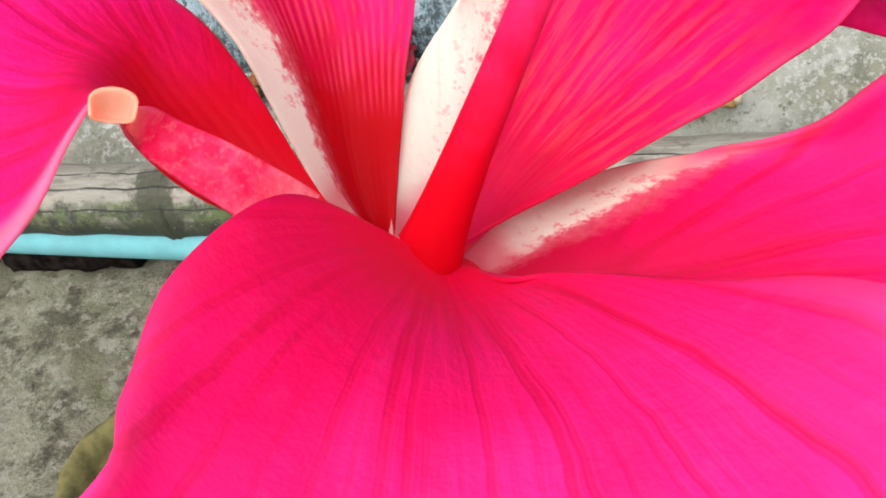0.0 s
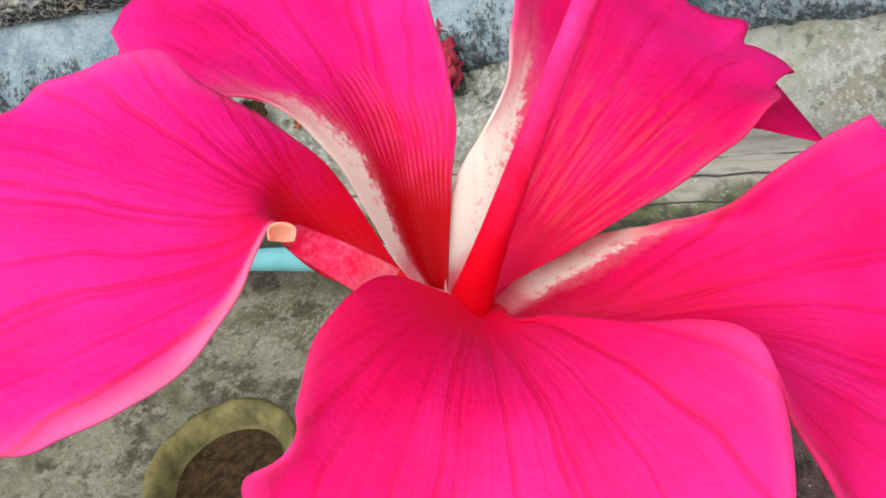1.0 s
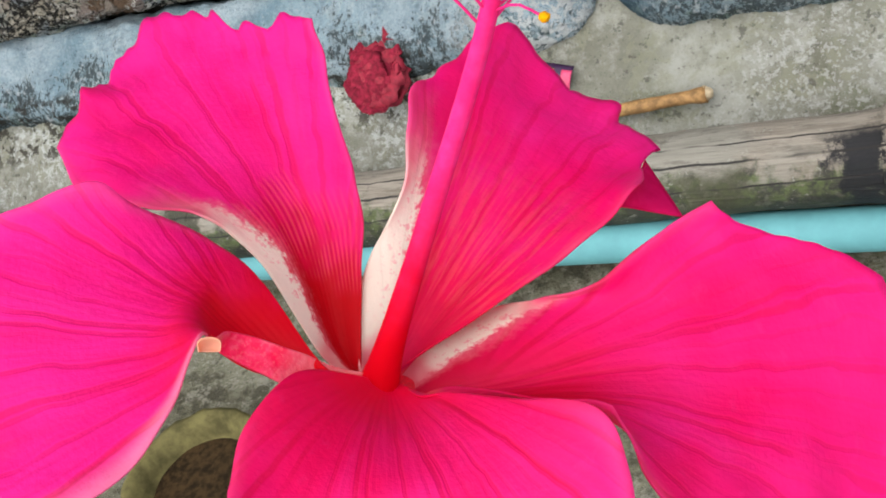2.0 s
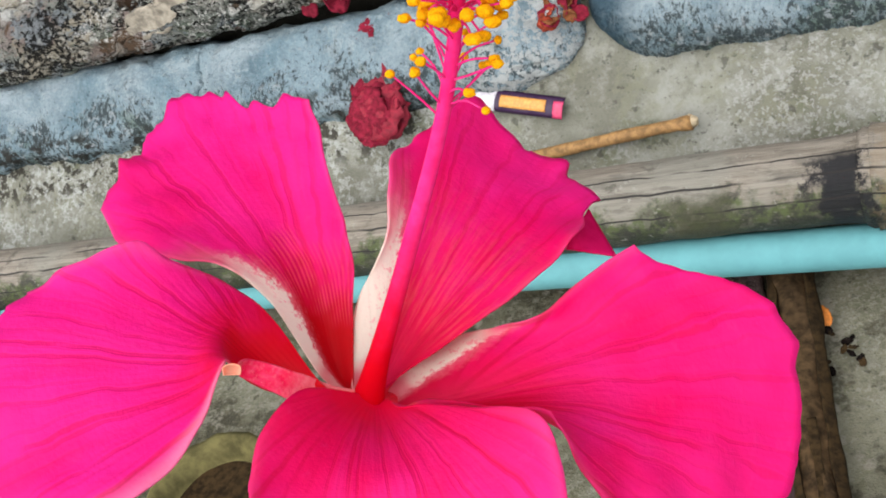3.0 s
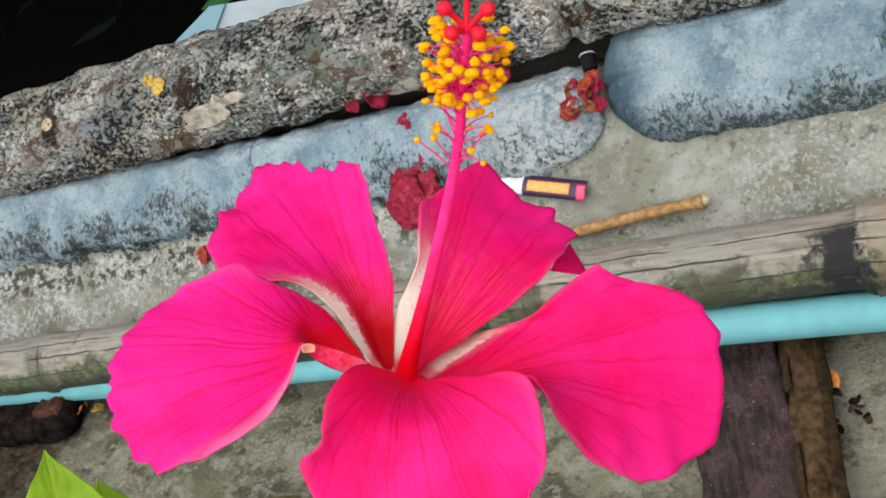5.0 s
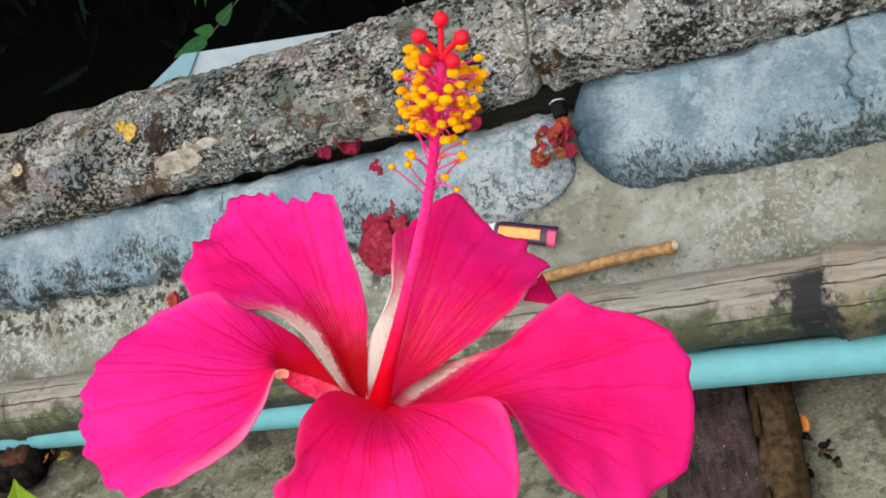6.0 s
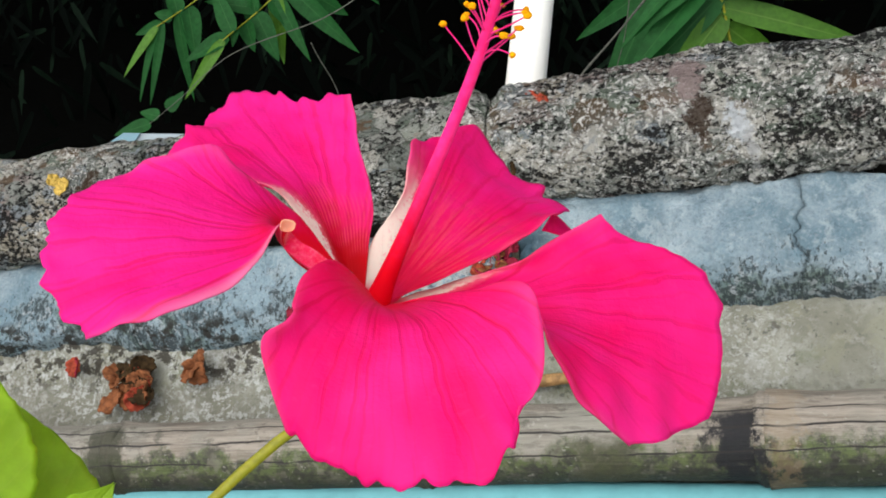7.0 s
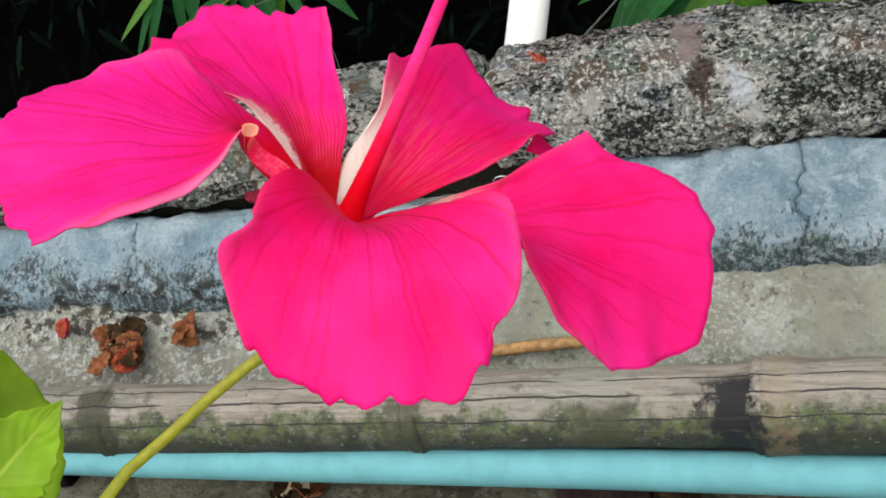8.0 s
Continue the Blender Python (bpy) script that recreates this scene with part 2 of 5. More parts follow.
def cement_material(name="weathered_cement", shaded_ground=False):
    """The ground variant has shade painted on as near black behind the bank."""
    g = Graph(name, 0.9)
    w = g.coords()
    a, b, d = g.noise(w, 9.0, 6.0), g.noise(w, 60.0, 6.0, 0.7), g.noise(w, 260.0, 4.0, 0.7)
    c = g.mix(g.step(a, 0.35, 0.65), (0.15, 0.145, 0.11), (0.27, 0.27, 0.22))
    c = g.mix(g.math("MULTIPLY", g.step(b, 0.50, 0.66), 0.5), c, (0.13, 0.128, 0.098))
    c = g.mix(g.math("MULTIPLY", g.step(g.noise(w, 42.0, 5.0, 0.7, 0.6), 0.54, 0.60), 0.45), c, (0.235, 0.235, 0.165))
    c = g.mix(g.math("MULTIPLY", g.step(g.noise(w, 34.0, 6.0, 0.75), 0.48, 0.66), 0.55), c, (0.37, 0.37, 0.33))
    c = g.mix(g.math("MULTIPLY", g.step(g.noise(w, 11.0, 4.0), 0.55, 0.70), 0.6), c, (0.075, 0.09, 0.03))
    flecks = g.math("MULTIPLY", g.step(g.noise(w, 6.0, 2.0), 0.46, 0.56), g.step(g.noise(w, 240.0, 4.0, 0.7), 0.50, 0.60))
    c = g.mix(g.math("MULTIPLY", flecks, 0.55), c, (0.42, 0.42, 0.39))
    c = g.mix(g.math("MULTIPLY", g.step(g.noise(w, 90.0, 5.0, 0.65), 0.60, 0.66), 0.6), c, (0.055, 0.052, 0.042))
    c = g.mix(g.math("MULTIPLY", g.step(d, 0.60, 0.68), 0.55), c, (0.075, 0.075, 0.06))
    if not shaded_ground:
        y = g.node("ShaderNodeSeparateXYZ", {0: w})
        band = g.math("MULTIPLY", g.step(y.outputs[1], -0.018, 0.004), g.step(y.outputs[0], 0.02, -0.06))
        crust = g.math("MULTIPLY", g.step(g.noise(w, 75.0, 5.0, 0.7), 0.50, 0.56), band)
        chalk = g.math("MULTIPLY", g.step(y.outputs[0], 0.03, -0.03), g.step(g.noise(w, 170.0, 5.0, 0.75), 0.50, 0.57))
        chalk = g.math("MULTIPLY", chalk, g.step(g.noise(w, 14.0, 3.0), 0.36, 0.48))
        c = g.mix(g.math("MULTIPLY", chalk, 0.65), c, (0.46, 0.47, 0.44))
        c = g.mix(g.math("MULTIPLY", crust, 0.9), c, (0.035, 0.030, 0.022))
    if not shaded_ground:
        # Shade in the crevice at the log's foot, painted into the cement colour.
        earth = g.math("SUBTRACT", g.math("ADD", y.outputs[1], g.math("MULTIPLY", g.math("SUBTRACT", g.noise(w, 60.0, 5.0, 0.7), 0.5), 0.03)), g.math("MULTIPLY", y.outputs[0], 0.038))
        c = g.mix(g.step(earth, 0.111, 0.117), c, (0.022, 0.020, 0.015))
    if shaded_ground:
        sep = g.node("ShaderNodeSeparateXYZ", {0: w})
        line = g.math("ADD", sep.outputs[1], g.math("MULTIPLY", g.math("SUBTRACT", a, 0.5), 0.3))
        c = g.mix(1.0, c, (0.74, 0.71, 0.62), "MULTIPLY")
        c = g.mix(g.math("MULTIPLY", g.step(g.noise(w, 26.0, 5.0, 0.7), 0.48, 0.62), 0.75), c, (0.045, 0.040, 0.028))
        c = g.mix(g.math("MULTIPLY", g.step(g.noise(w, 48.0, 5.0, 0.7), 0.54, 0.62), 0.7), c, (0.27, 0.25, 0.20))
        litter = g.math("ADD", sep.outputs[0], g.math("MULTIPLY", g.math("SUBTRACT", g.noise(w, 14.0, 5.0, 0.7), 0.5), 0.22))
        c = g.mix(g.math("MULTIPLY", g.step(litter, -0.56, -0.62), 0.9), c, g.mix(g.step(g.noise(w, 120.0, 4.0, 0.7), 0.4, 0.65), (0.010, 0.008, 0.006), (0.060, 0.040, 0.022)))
        # Shade behind the bank, painted into the ground as near black.
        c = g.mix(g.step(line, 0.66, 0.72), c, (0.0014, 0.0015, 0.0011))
        g.bsdf.inputs["Specular IOR Level"].default_value = 0.03
    g.bump(g.math("ADD", b, g.math("MULTIPLY", d, 0.5)), 0.004, 0.9)
    return g.colour(c)


def limewash_material():
    """Blue limewash on mortar: chalky pale crown, stained blue-green foot with dark lichen specks, scoured white spots."""
    g = Graph("blue_limewash", 0.85)
    w = g.coords()
    sep = g.node("ShaderNodeSeparateXYZ", {0: w})
    a, b, d = g.noise(w, 14.0, 6.0, 0.65, 0.5), g.noise(w, 75.0, 6.0, 0.75), g.noise(w, 330.0, 4.0, 0.7)
    c = g.mix(g.step(a, 0.34, 0.62), (0.165, 0.248, 0.29), (0.39, 0.472, 0.505))
    c = g.mix(g.math("MULTIPLY", g.step(g.noise(w, 6.0, 4.0, 0.6), 0.50, 0.62), 0.55), c, (0.215, 0.33, 0.385))
    c = g.mix(g.math("MULTIPLY", g.step(b, 0.50, 0.66), 0.45), c, (0.17, 0.235, 0.265))
    c = g.mix(g.math("MULTIPLY", g.step(g.noise(w, 38.0, 5.0, 0.7), 0.55, 0.62), 0.55), c, (0.435, 0.51, 0.53))
    drip = g.noise(g.coords("Object", (1.0, 0.25, 0.4)), 110.0, 4.0, 0.65)
    c = g.mix(g.math("MULTIPLY", g.step(drip, 0.52, 0.66), 0.22), c, (0.12, 0.16, 0.18))
    c = g.mix(g.math("MULTIPLY", g.step(d, 0.5, 0.70), 0.4), c, (0.48, 0.52, 0.52))
    c = g.mix(g.math("MULTIPLY", g.step(d, 0.46, 0.34), 0.45), c, (0.13, 0.17, 0.19))
    low = g.math("SUBTRACT", g.math("MULTIPLY", g.step(sep.outputs[1], 0.105, 0.048), 0.21), 0.12)
    dense = g.math("ADD", g.math("MULTIPLY", g.math("SUBTRACT", g.noise(w, 19.0, 5.0, 0.65), 0.5), 0.65), low)
    c = g.mix(g.math("MULTIPLY", g.step(dense, 0.02, 0.14), 0.55), c, (0.15, 0.195, 0.205))
    c = g.mix(g.math("MULTIPLY", g.math("MULTIPLY", g.step(dense, 0.04, 0.14), g.step(g.noise(w, 31.0, 3.0), 0.52, 0.60)), 0.5), c, (0.12, 0.17, 0.10))
    speck = g.math("ADD", g.noise(g.coords("Object", (1.0, 0.55, 0.55)), 270.0, 5.0, 0.78), dense)
    c = g.mix(g.math("MULTIPLY", g.step(speck, 0.56, 0.64), 0.85), c, (0.04, 0.052, 0.055))
    c = g.mix(g.math("MULTIPLY", g.math("MULTIPLY", g.step(dense, 0.02, 0.10), g.step(g.noise(w, 120.0, 4.0, 0.7), 0.56, 0.62)), 0.7), c, (0.44, 0.48, 0.49))
    pale = g.math("MULTIPLY", g.step(sep.outputs[0], -0.03, 0.03), g.step(sep.outputs[0], 0.10, 0.085))
    c = g.mix(g.math("MULTIPLY", pale, g.step(g.noise(w, 150.0, 4.0, 0.7), 0.46, 0.54)), c, (0.45, 0.47, 0.46))
    crust = g.math("MULTIPLY", g.step(g.noise(w, 75.0, 5.0, 0.7), 0.51, 0.56), g.math("MULTIPLY", g.step(sep.outputs[1], 0.056, 0.038), g.step(sep.outputs[0], 0.02, -0.06)))
    c = g.mix(g.math("MULTIPLY", crust, 0.9), c, (0.035, 0.032, 0.026))
    # dark blue rim round the end of the lump
    end_rim = g.math("ADD", sep.outputs[0], g.math("MULTIPLY", g.math("SUBTRACT", b, 0.5), 0.05))
    end_rim = g.math("MULTIPLY", g.step(end_rim, 0.158, 0.118), g.step(sep.outputs[0], 0.098, 0.104))
    c = g.mix(g.math("MULTIPLY", end_rim, 0.85), c, (0.035, 0.075, 0.105))
    g.bump(g.math("ADD", b, g.math("MULTIPLY", d, 0.4)), 0.007, 1.0)
    return g.colour(c)


def bark_material():
    """Bare weathered log: patches of pale grey, green-grey, mauve and brown, crusts of lichen, black pits, a few drying cracks."""
    g = Graph("weathered_grey_log", 0.95)
    o = g.coords()
    x = g.node("ShaderNodeSeparateXYZ", {0: o}).outputs[0]
    right = g.step(x, 0.02, 0.13)
    swirl = g.node("ShaderNodeVectorMath", {0: g.node("ShaderNodeTexNoise", {"Vector": o, "Scale": 45.0, "Detail": 4.0}).outputs[1], 1: (0.022, 0.022, 0.022), 2: g.coords("Object", (0.75, 1.0, 1.0))}, operation="MULTIPLY_ADD").outputs[0]
    f = g.coords("Object", (0.16, 1.0, 1.0))

    def patch(scale, low, high, amount, rgb, c, where=swirl, detail=5.0, rough=0.65):
        return g.mix(g.math("MULTIPLY", g.step(g.noise(where, scale, detail, rough), low, high), amount), c, rgb)

    grain = g.noise(swirl, 95.0, 6.0, 0.75)
    pit = g.noise(g.coords("Object", (0.8, 1.0, 1.0)), 250.0, 5.0, 0.75)
    c = g.mix(g.step(g.noise(swirl, 11.0, 5.0, 0.6), 0.42, 0.58), (0.185, 0.20, 0.17), (0.375, 0.385, 0.34))
    c = patch(15.0, 0.50, 0.55, 0.80, (0.17, 0.215, 0.155), c)
    c = patch(12.0, 0.54, 0.58, 0.75, (0.33, 0.235, 0.21), c)
    c = patch(17.0, 0.56, 0.59, 0.85, (0.13, 0.075, 0.038), c)
    c = patch(21.0, 0.53, 0.56, 0.85, (0.58, 0.55, 0.47), c)
    c = patch(10.5, 0.56, 0.60, 0.80, (0.47, 0.41, 0.31), c)
    c = patch(26.0, 0.57, 0.60, 0.80, (0.30, 0.34, 0.36), c)
    # plates with darker joints
    chip = g.node("ShaderNodeTexVoronoi", {"Vector": swirl, "Scale": 62.0})
    c = g.mix(g.math("MULTIPLY", g.step(g.node("ShaderNodeSeparateXYZ", {0: chip.outputs["Color"]}).outputs[0], 0.55, 0.75), 0.42), c, (0.56, 0.54, 0.48))
    joint = g.cells(swirl, 62.0, "DISTANCE_TO_EDGE")
    c = g.mix(g.math("MULTIPLY", g.math("MULTIPLY", g.step(joint, 0.05, 0.01), g.step(g.noise(o, 26.0, 3.0), 0.42, 0.55)), 0.75), c, (0.045, 0.042, 0.035))
    c = g.mix(g.math("MULTIPLY", g.step(grain, 0.48, 0.36), 0.5), c, (0.10, 0.095, 0.075))
    # salt and pepper, denser on the darker half
    c = g.mix(g.math("MULTIPLY", right, g.math("MULTIPLY", g.step(g.noise(swirl, 30.0, 4.0, 0.7), 0.40, 0.60), 0.35)), c, (0.14, 0.145, 0.13))
    c = g.mix(g.math("MULTIPLY", g.math("MULTIPLY", g.step(g.noise(o, 210.0, 5.0, 0.8), 0.53, 0.57), g.math("MAXIMUM", right, g.step(g.noise(o, 13.0, 4.0, 0.65), 0.44, 0.54))), 0.9), c, (0.84, 0.82, 0.76))
    holes = g.math("ADD", pit, g.math("MULTIPLY", g.math("SUBTRACT", g.noise(swirl, 17.0, 5.0, 0.7), 0.5), 0.75))
    holes = g.math("SUBTRACT", holes, g.math("MULTIPLY", right, 0.008))
    c = g.mix(g.math("MULTIPLY", g.step(holes, 0.460, 0.425), 0.95), c, (0.012, 0.011, 0.010))
    crack = g.math("ABSOLUTE", g.math("SUBTRACT", g.noise(f, 48.0, 3.0, 0.6), 0.5))
    split = g.math("MULTIPLY", g.step(crack, 0.010, 0.004), g.step(g.noise(o, 14.0, 2.0), 0.52, 0.58))
    c = g.mix(split, c, (0.010, 0.009, 0.008))
    c = patch(27.0, 0.60, 0.63, 0.85, (0.72, 0.71, 0.66), c, o, 6.0, 0.75)
    # brown hollows round old knots, and a smear of whitewash
    ragged = g.math("MULTIPLY", g.math("SUBTRACT", g.noise(o, 85.0, 6.0, 0.8), 0.5), 0.07)
    for at, size, rgb in (((-0.479, 0.157, 0.04), 0.022, (0.030, 0.018, 0.010)), ((-0.300, 0.160, 0.04), 0.021, (0.060, 0.032, 0.015)), ((0.262, 0.178, 0.04), 0.018, (0.055, 0.030, 0.016)), ((0.252, 0.212, 0.030), 0.024, (0.38, 0.29, 0.27)), ((0.289, 0.168, 0.04), 0.015, (0.72, 0.75, 0.76)), ((0.300, 0.148, 0.035), 0.009, (0.62, 0.62, 0.60))):
        off = g.node("ShaderNodeVectorMath", {0: o, 1: at}, operation="SUBTRACT").outputs[0]
        off = g.node("ShaderNodeVectorMath", {0: off, 1: (1.5, 0.8, 0.6)}, operation="MULTIPLY").outputs[0]
        spot = g.math("ADD", g.node("ShaderNodeVectorMath", {0: off}, operation="LENGTH").outputs["Value"], ragged)
        c = g.mix(g.math("MULTIPLY", g.step(spot, size, size * 0.6), 0.9), c, rgb)
    relief = g.math("ADD", g.math("ADD", grain, g.math("MULTIPLY", g.step(joint, 0.0, 0.12), 0.4)), g.math("ADD", g.math("MULTIPLY", pit, 0.7), g.math("MULTIPLY", g.step(holes, 0.42, 0.47), 0.4)))
    g.bump(g.math("SUBTRACT", relief, split), 0.010, 1.0)
    return g.colour(c)


def bamboo_material():
    """Old bamboo: pale pinkish grey above, green and black growth below, near black along its lowest edge, long splits,
    black blots at the nodes.
    """
    g = Graph("old_bamboo", 0.75)
    w = g.coords("Object", (0.06, 1.0, 1.0))
    o = g.coords()
    sep = g.node("ShaderNodeSeparateXYZ", {0: o})
    # height across the pole, measured from its own axis, which climbs a little
    across = g.math("SUBTRACT", sep.outputs[1], g.math("MULTIPLY", sep.outputs[0], 0.018))
    grain, b, d = g.noise(w, 220.0, 6.0, 0.7), g.noise(o, 40.0, 6.0, 0.7), g.noise(o, 200.0, 4.0, 0.7)
    c = g.mix(g.step(grain, 0.35, 0.65), (0.185, 0.155, 0.118), (0.335, 0.290, 0.235))
    c = g.mix(g.math("MULTIPLY", g.step(g.noise(o, 9.0, 4.0, 0.6), 0.45, 0.62), 0.6), c, (0.24, 0.235, 0.195))
    c = g.mix(g.math("MULTIPLY", g.step(g.noise(g.coords("Object", (0.3, 1.0, 1.0)), 85.0, 5.0, 0.7), 0.53, 0.62), 0.55), c, (0.12, 0.105, 0.085))
    c = g.mix(g.math("MULTIPLY", g.step(grain, 0.60, 0.72), 0.55), c, (0.09, 0.075, 0.055))
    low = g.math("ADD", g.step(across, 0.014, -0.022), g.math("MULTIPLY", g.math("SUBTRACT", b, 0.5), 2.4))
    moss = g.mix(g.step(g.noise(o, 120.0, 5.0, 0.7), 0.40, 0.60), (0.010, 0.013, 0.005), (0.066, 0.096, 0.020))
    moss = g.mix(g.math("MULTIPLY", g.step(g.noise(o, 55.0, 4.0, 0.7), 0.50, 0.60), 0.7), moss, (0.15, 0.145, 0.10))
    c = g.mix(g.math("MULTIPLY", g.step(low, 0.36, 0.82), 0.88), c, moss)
    # Near black towards the lowest edge of the pole.
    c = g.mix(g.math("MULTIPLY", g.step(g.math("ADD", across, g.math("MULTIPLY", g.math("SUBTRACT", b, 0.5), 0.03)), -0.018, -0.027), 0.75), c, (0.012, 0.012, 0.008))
    c = g.mix(g.math("MULTIPLY", g.step(b, 0.58, 0.66), 0.6), c, (0.075, 0.068, 0.05))
    c = g.mix(g.math("MULTIPLY", g.step(d, 0.61, 0.68), 0.5), c, (0.40, 0.385, 0.33))
    blot = g.math("MULTIPLY", g.math("SUBTRACT", g.noise(o, 75.0, 5.0, 0.75), 0.5), 0.075)
    for s0, wide, dark, top, amount in ((0.283, 0.022, (0.004, 0.004, 0.006), 0.014, 0.97), (-0.240, 0.026, (0.028, 0.030, 0.012), 0.018, 0.85), (0.040, 0.022, (0.040, 0.040, 0.018), 0.004, 0.75), (-0.505, 0.018, (0.06, 0.065, 0.03), 0.01, 0.6), (0.316, 0.013, (0.28, 0.19, 0.10), 0.05, 0.3), (0.19, 0.03, (0.05, 0.05, 0.022), -0.004, 0.7)):
        off = g.math("ABSOLUTE", g.math("SUBTRACT", g.math("ADD", sep.outputs[0], blot), s0))
        stain = g.math("MULTIPLY", g.step(off, wide, wide * 0.45), g.step(g.math("ADD", across, g.math("MULTIPLY", blot, 0.3)), top + 0.008, top - 0.004))
        c = g.mix(g.math("MULTIPLY", stain, amount), c, dark)
    warp = g.noise(g.coords("Object", (3.0, 0.0, 0.0)), 6.0, 3.0)
    for y0, wide in ((0.016, 0.0008), (0.0035, 0.0013), (-0.013, 0.0008)):
        off = g.math("ABSOLUTE", g.math("SUBTRACT", g.math("ADD", across, g.math("MULTIPLY", g.math("SUBTRACT", warp, 0.5), 0.008)), y0))
        gap = g.math("MULTIPLY", g.step(off, wide, 0.0003), g.step(g.noise(g.coords("Object", (1.0, 0.0, 0.0)), 9.0 + 300 * abs(y0), 2.0), 0.38, 0.5))
        c = g.mix(gap, c, (0.015, 0.012, 0.01))
    g.bump(g.math("ADD", grain, g.math("MULTIPLY", b, 0.6)), 0.003, 0.8)
    return g.colour(c)


def leaf_material(name, rgb, light, thin=0.3, gloss=0.3):
    g = Graph(name, 0.5)
    g.bsdf.inputs["Specular IOR Level"].default_value = gloss
    uv = g.node("ShaderNodeTexCoord").outputs["UV"]
    sep = g.node("ShaderNodeSeparateXYZ", {0: uv})
    u, v = sep.outputs[0], sep.outputs[1]
    across = g.math("ABSOLUTE", g.math("SUBTRACT", u, 0.5))
    slant = g.math("SINE", g.math("MULTIPLY", g.math("SUBTRACT", v, g.math("MULTIPLY", across, 0.55)), 55.0))
    n = g.noise(g.coords(), 140.0, 4.0)
    c = g.mix(g.step(n, 0.3, 0.7), rgb, tuple(x * 1.35 for x in rgb))
    c = g.mix(g.math("MULTIPLY", g.step(slant, 0.90, 1.0), 0.13), c, light)
    c = g.mix(g.math("MULTIPLY", g.step(g.noise(g.coords(), 45.0, 3.0), 0.42, 0.66), 0.35), c, tuple(0.65 * x for x in rgb))
    c = g.mix(g.step(across, 0.035, 0.012), c, light)
    g.bump(slant, 0.0003, 0.18)
    g.colour(c)
    t = g.node("ShaderNodeBsdfTranslucent", {"Color": c})
    both = g.node("ShaderNodeMixShader", {0: thin, 1: g.bsdf.outputs[0], 2: t.outputs[0]})
    g.links.new(both.outputs[0], g.out.inputs["Surface"])
    return g.m


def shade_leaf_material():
    """Leaves deep in the thicket: shade painted in as near-black green, a few paler."""
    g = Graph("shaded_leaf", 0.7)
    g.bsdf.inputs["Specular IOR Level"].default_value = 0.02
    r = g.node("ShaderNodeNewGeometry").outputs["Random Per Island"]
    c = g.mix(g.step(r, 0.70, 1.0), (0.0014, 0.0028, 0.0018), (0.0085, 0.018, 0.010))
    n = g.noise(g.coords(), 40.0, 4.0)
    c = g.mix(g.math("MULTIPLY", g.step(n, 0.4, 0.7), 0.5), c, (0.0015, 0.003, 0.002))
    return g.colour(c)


def style_material():
    """Pink column, crimson towards its foot."""
    g = Graph("pink_style", 0.6)
    o = g.coords()
    z = g.node("ShaderNodeSeparateXYZ", {0: o}).outputs[2]
    n = g.noise(o, 400.0, 3.0)
    c = g.mix(g.step(n, 0.3, 0.7), (0.91, 0.020, 0.18), (0.94, 0.040, 0.24))
    c = g.mix(g.step(g.math("ADD", z, g.math("MULTIPLY", n, 0.006)), 0.036, 0.008), c, (0.60, 0.0, 0.008))
    g.bsdf.inputs["Specular IOR Level"].default_value = 0.03
    g.bsdf.inputs["Subsurface Weight"].default_value = 0.35
    g.bsdf.inputs["Subsurface Radius"].default_value = (1.0, 0.3, 0.5)
    g.bsdf.inputs["Subsurface Scale"].default_value = 0.004
    return g.colour(c)


def mottled_red_material():
    g = Graph("mottled_red_claw", 0.6)
    o = g.coords()
    v = g.node("ShaderNodeSeparateXYZ", {0: g.node("ShaderNodeTexCoord").outputs["UV"]}).outputs[1]
    a, b = g.noise(o, 420.0, 4.0, 0.6), g.noise(o, 1500.0, 4.0, 0.7)
    c = g.mix(g.step(a, 0.35, 0.65), (0.90, 0.006, 0.075), (0.96, 0.045, 0.150))
    c = g.mix(g.math("MULTIPLY", g.step(b, 0.48, 0.64), 0.30), c, (0.97, 0.24, 0.27))
    ahead = g.math("ADD", v, g.math("MULTIPLY", g.math("SUBTRACT", a, 0.5), 0.5))
    c = g.mix(g.math("MULTIPLY", g.step(ahead, 0.35, 0.95), 0.60), c, (0.97, 0.42, 0.40))
    c = g.mix(g.math("MULTIPLY", g.math("MULTIPLY", g.step(g.noise(o, 1700.0, 4.0, 0.75), 0.54, 0.60), g.step(v, 0.40, 0.9)), 0.55), c, (0.86, 0.03, 0.09))
    c = g.mix(g.math("MULTIPLY", g.step(v, 0.14, 0.0), 0.5), c, (0.93, 0.20, 0.16))
    g.bump(g.math("ADD", a, g.math("MULTIPLY", b, 0.4)), 0.0006, 0.6)
    g.bsdf.inputs["Specular IOR Level"].default_value = 0.15
    return g.colour(c)


MOTTLED_RED = mottled_red_material()
PINK_STYLE = style_material()
CRIMSON = plain("crimson_stigma", (0.75, 0.0, 0.02), 0.5, 0.15, 2500)
POLLEN = plain("yellow_pollen", (0.95, 0.38, 0.0), 0.85, 0.22, 3500)
STEM_GREEN = plain("green_stem", (0.30, 0.31, 0.015), 0.5, 0.15, 500)
GROUND = cement_material("ground_cement_and_shade", True)
CEMENT, LIMEWASH, BARK, BAMBOO = cement_material(), limewash_material(), bark_material(), bamboo_material()
TURQUOISE = plain("turquoise_paint", (0.125, 0.35, 0.37), 0.7, 0.09, 45)
PALE_BLUE = plain("pale_blue_sheet", (0.38, 0.45, 0.48), 0.5, 0.08, 30)
SHEET_EDGE = plain("turquoise_sheet_end", (0.20, 0.36, 0.42), 0.5, 0.08, 30)
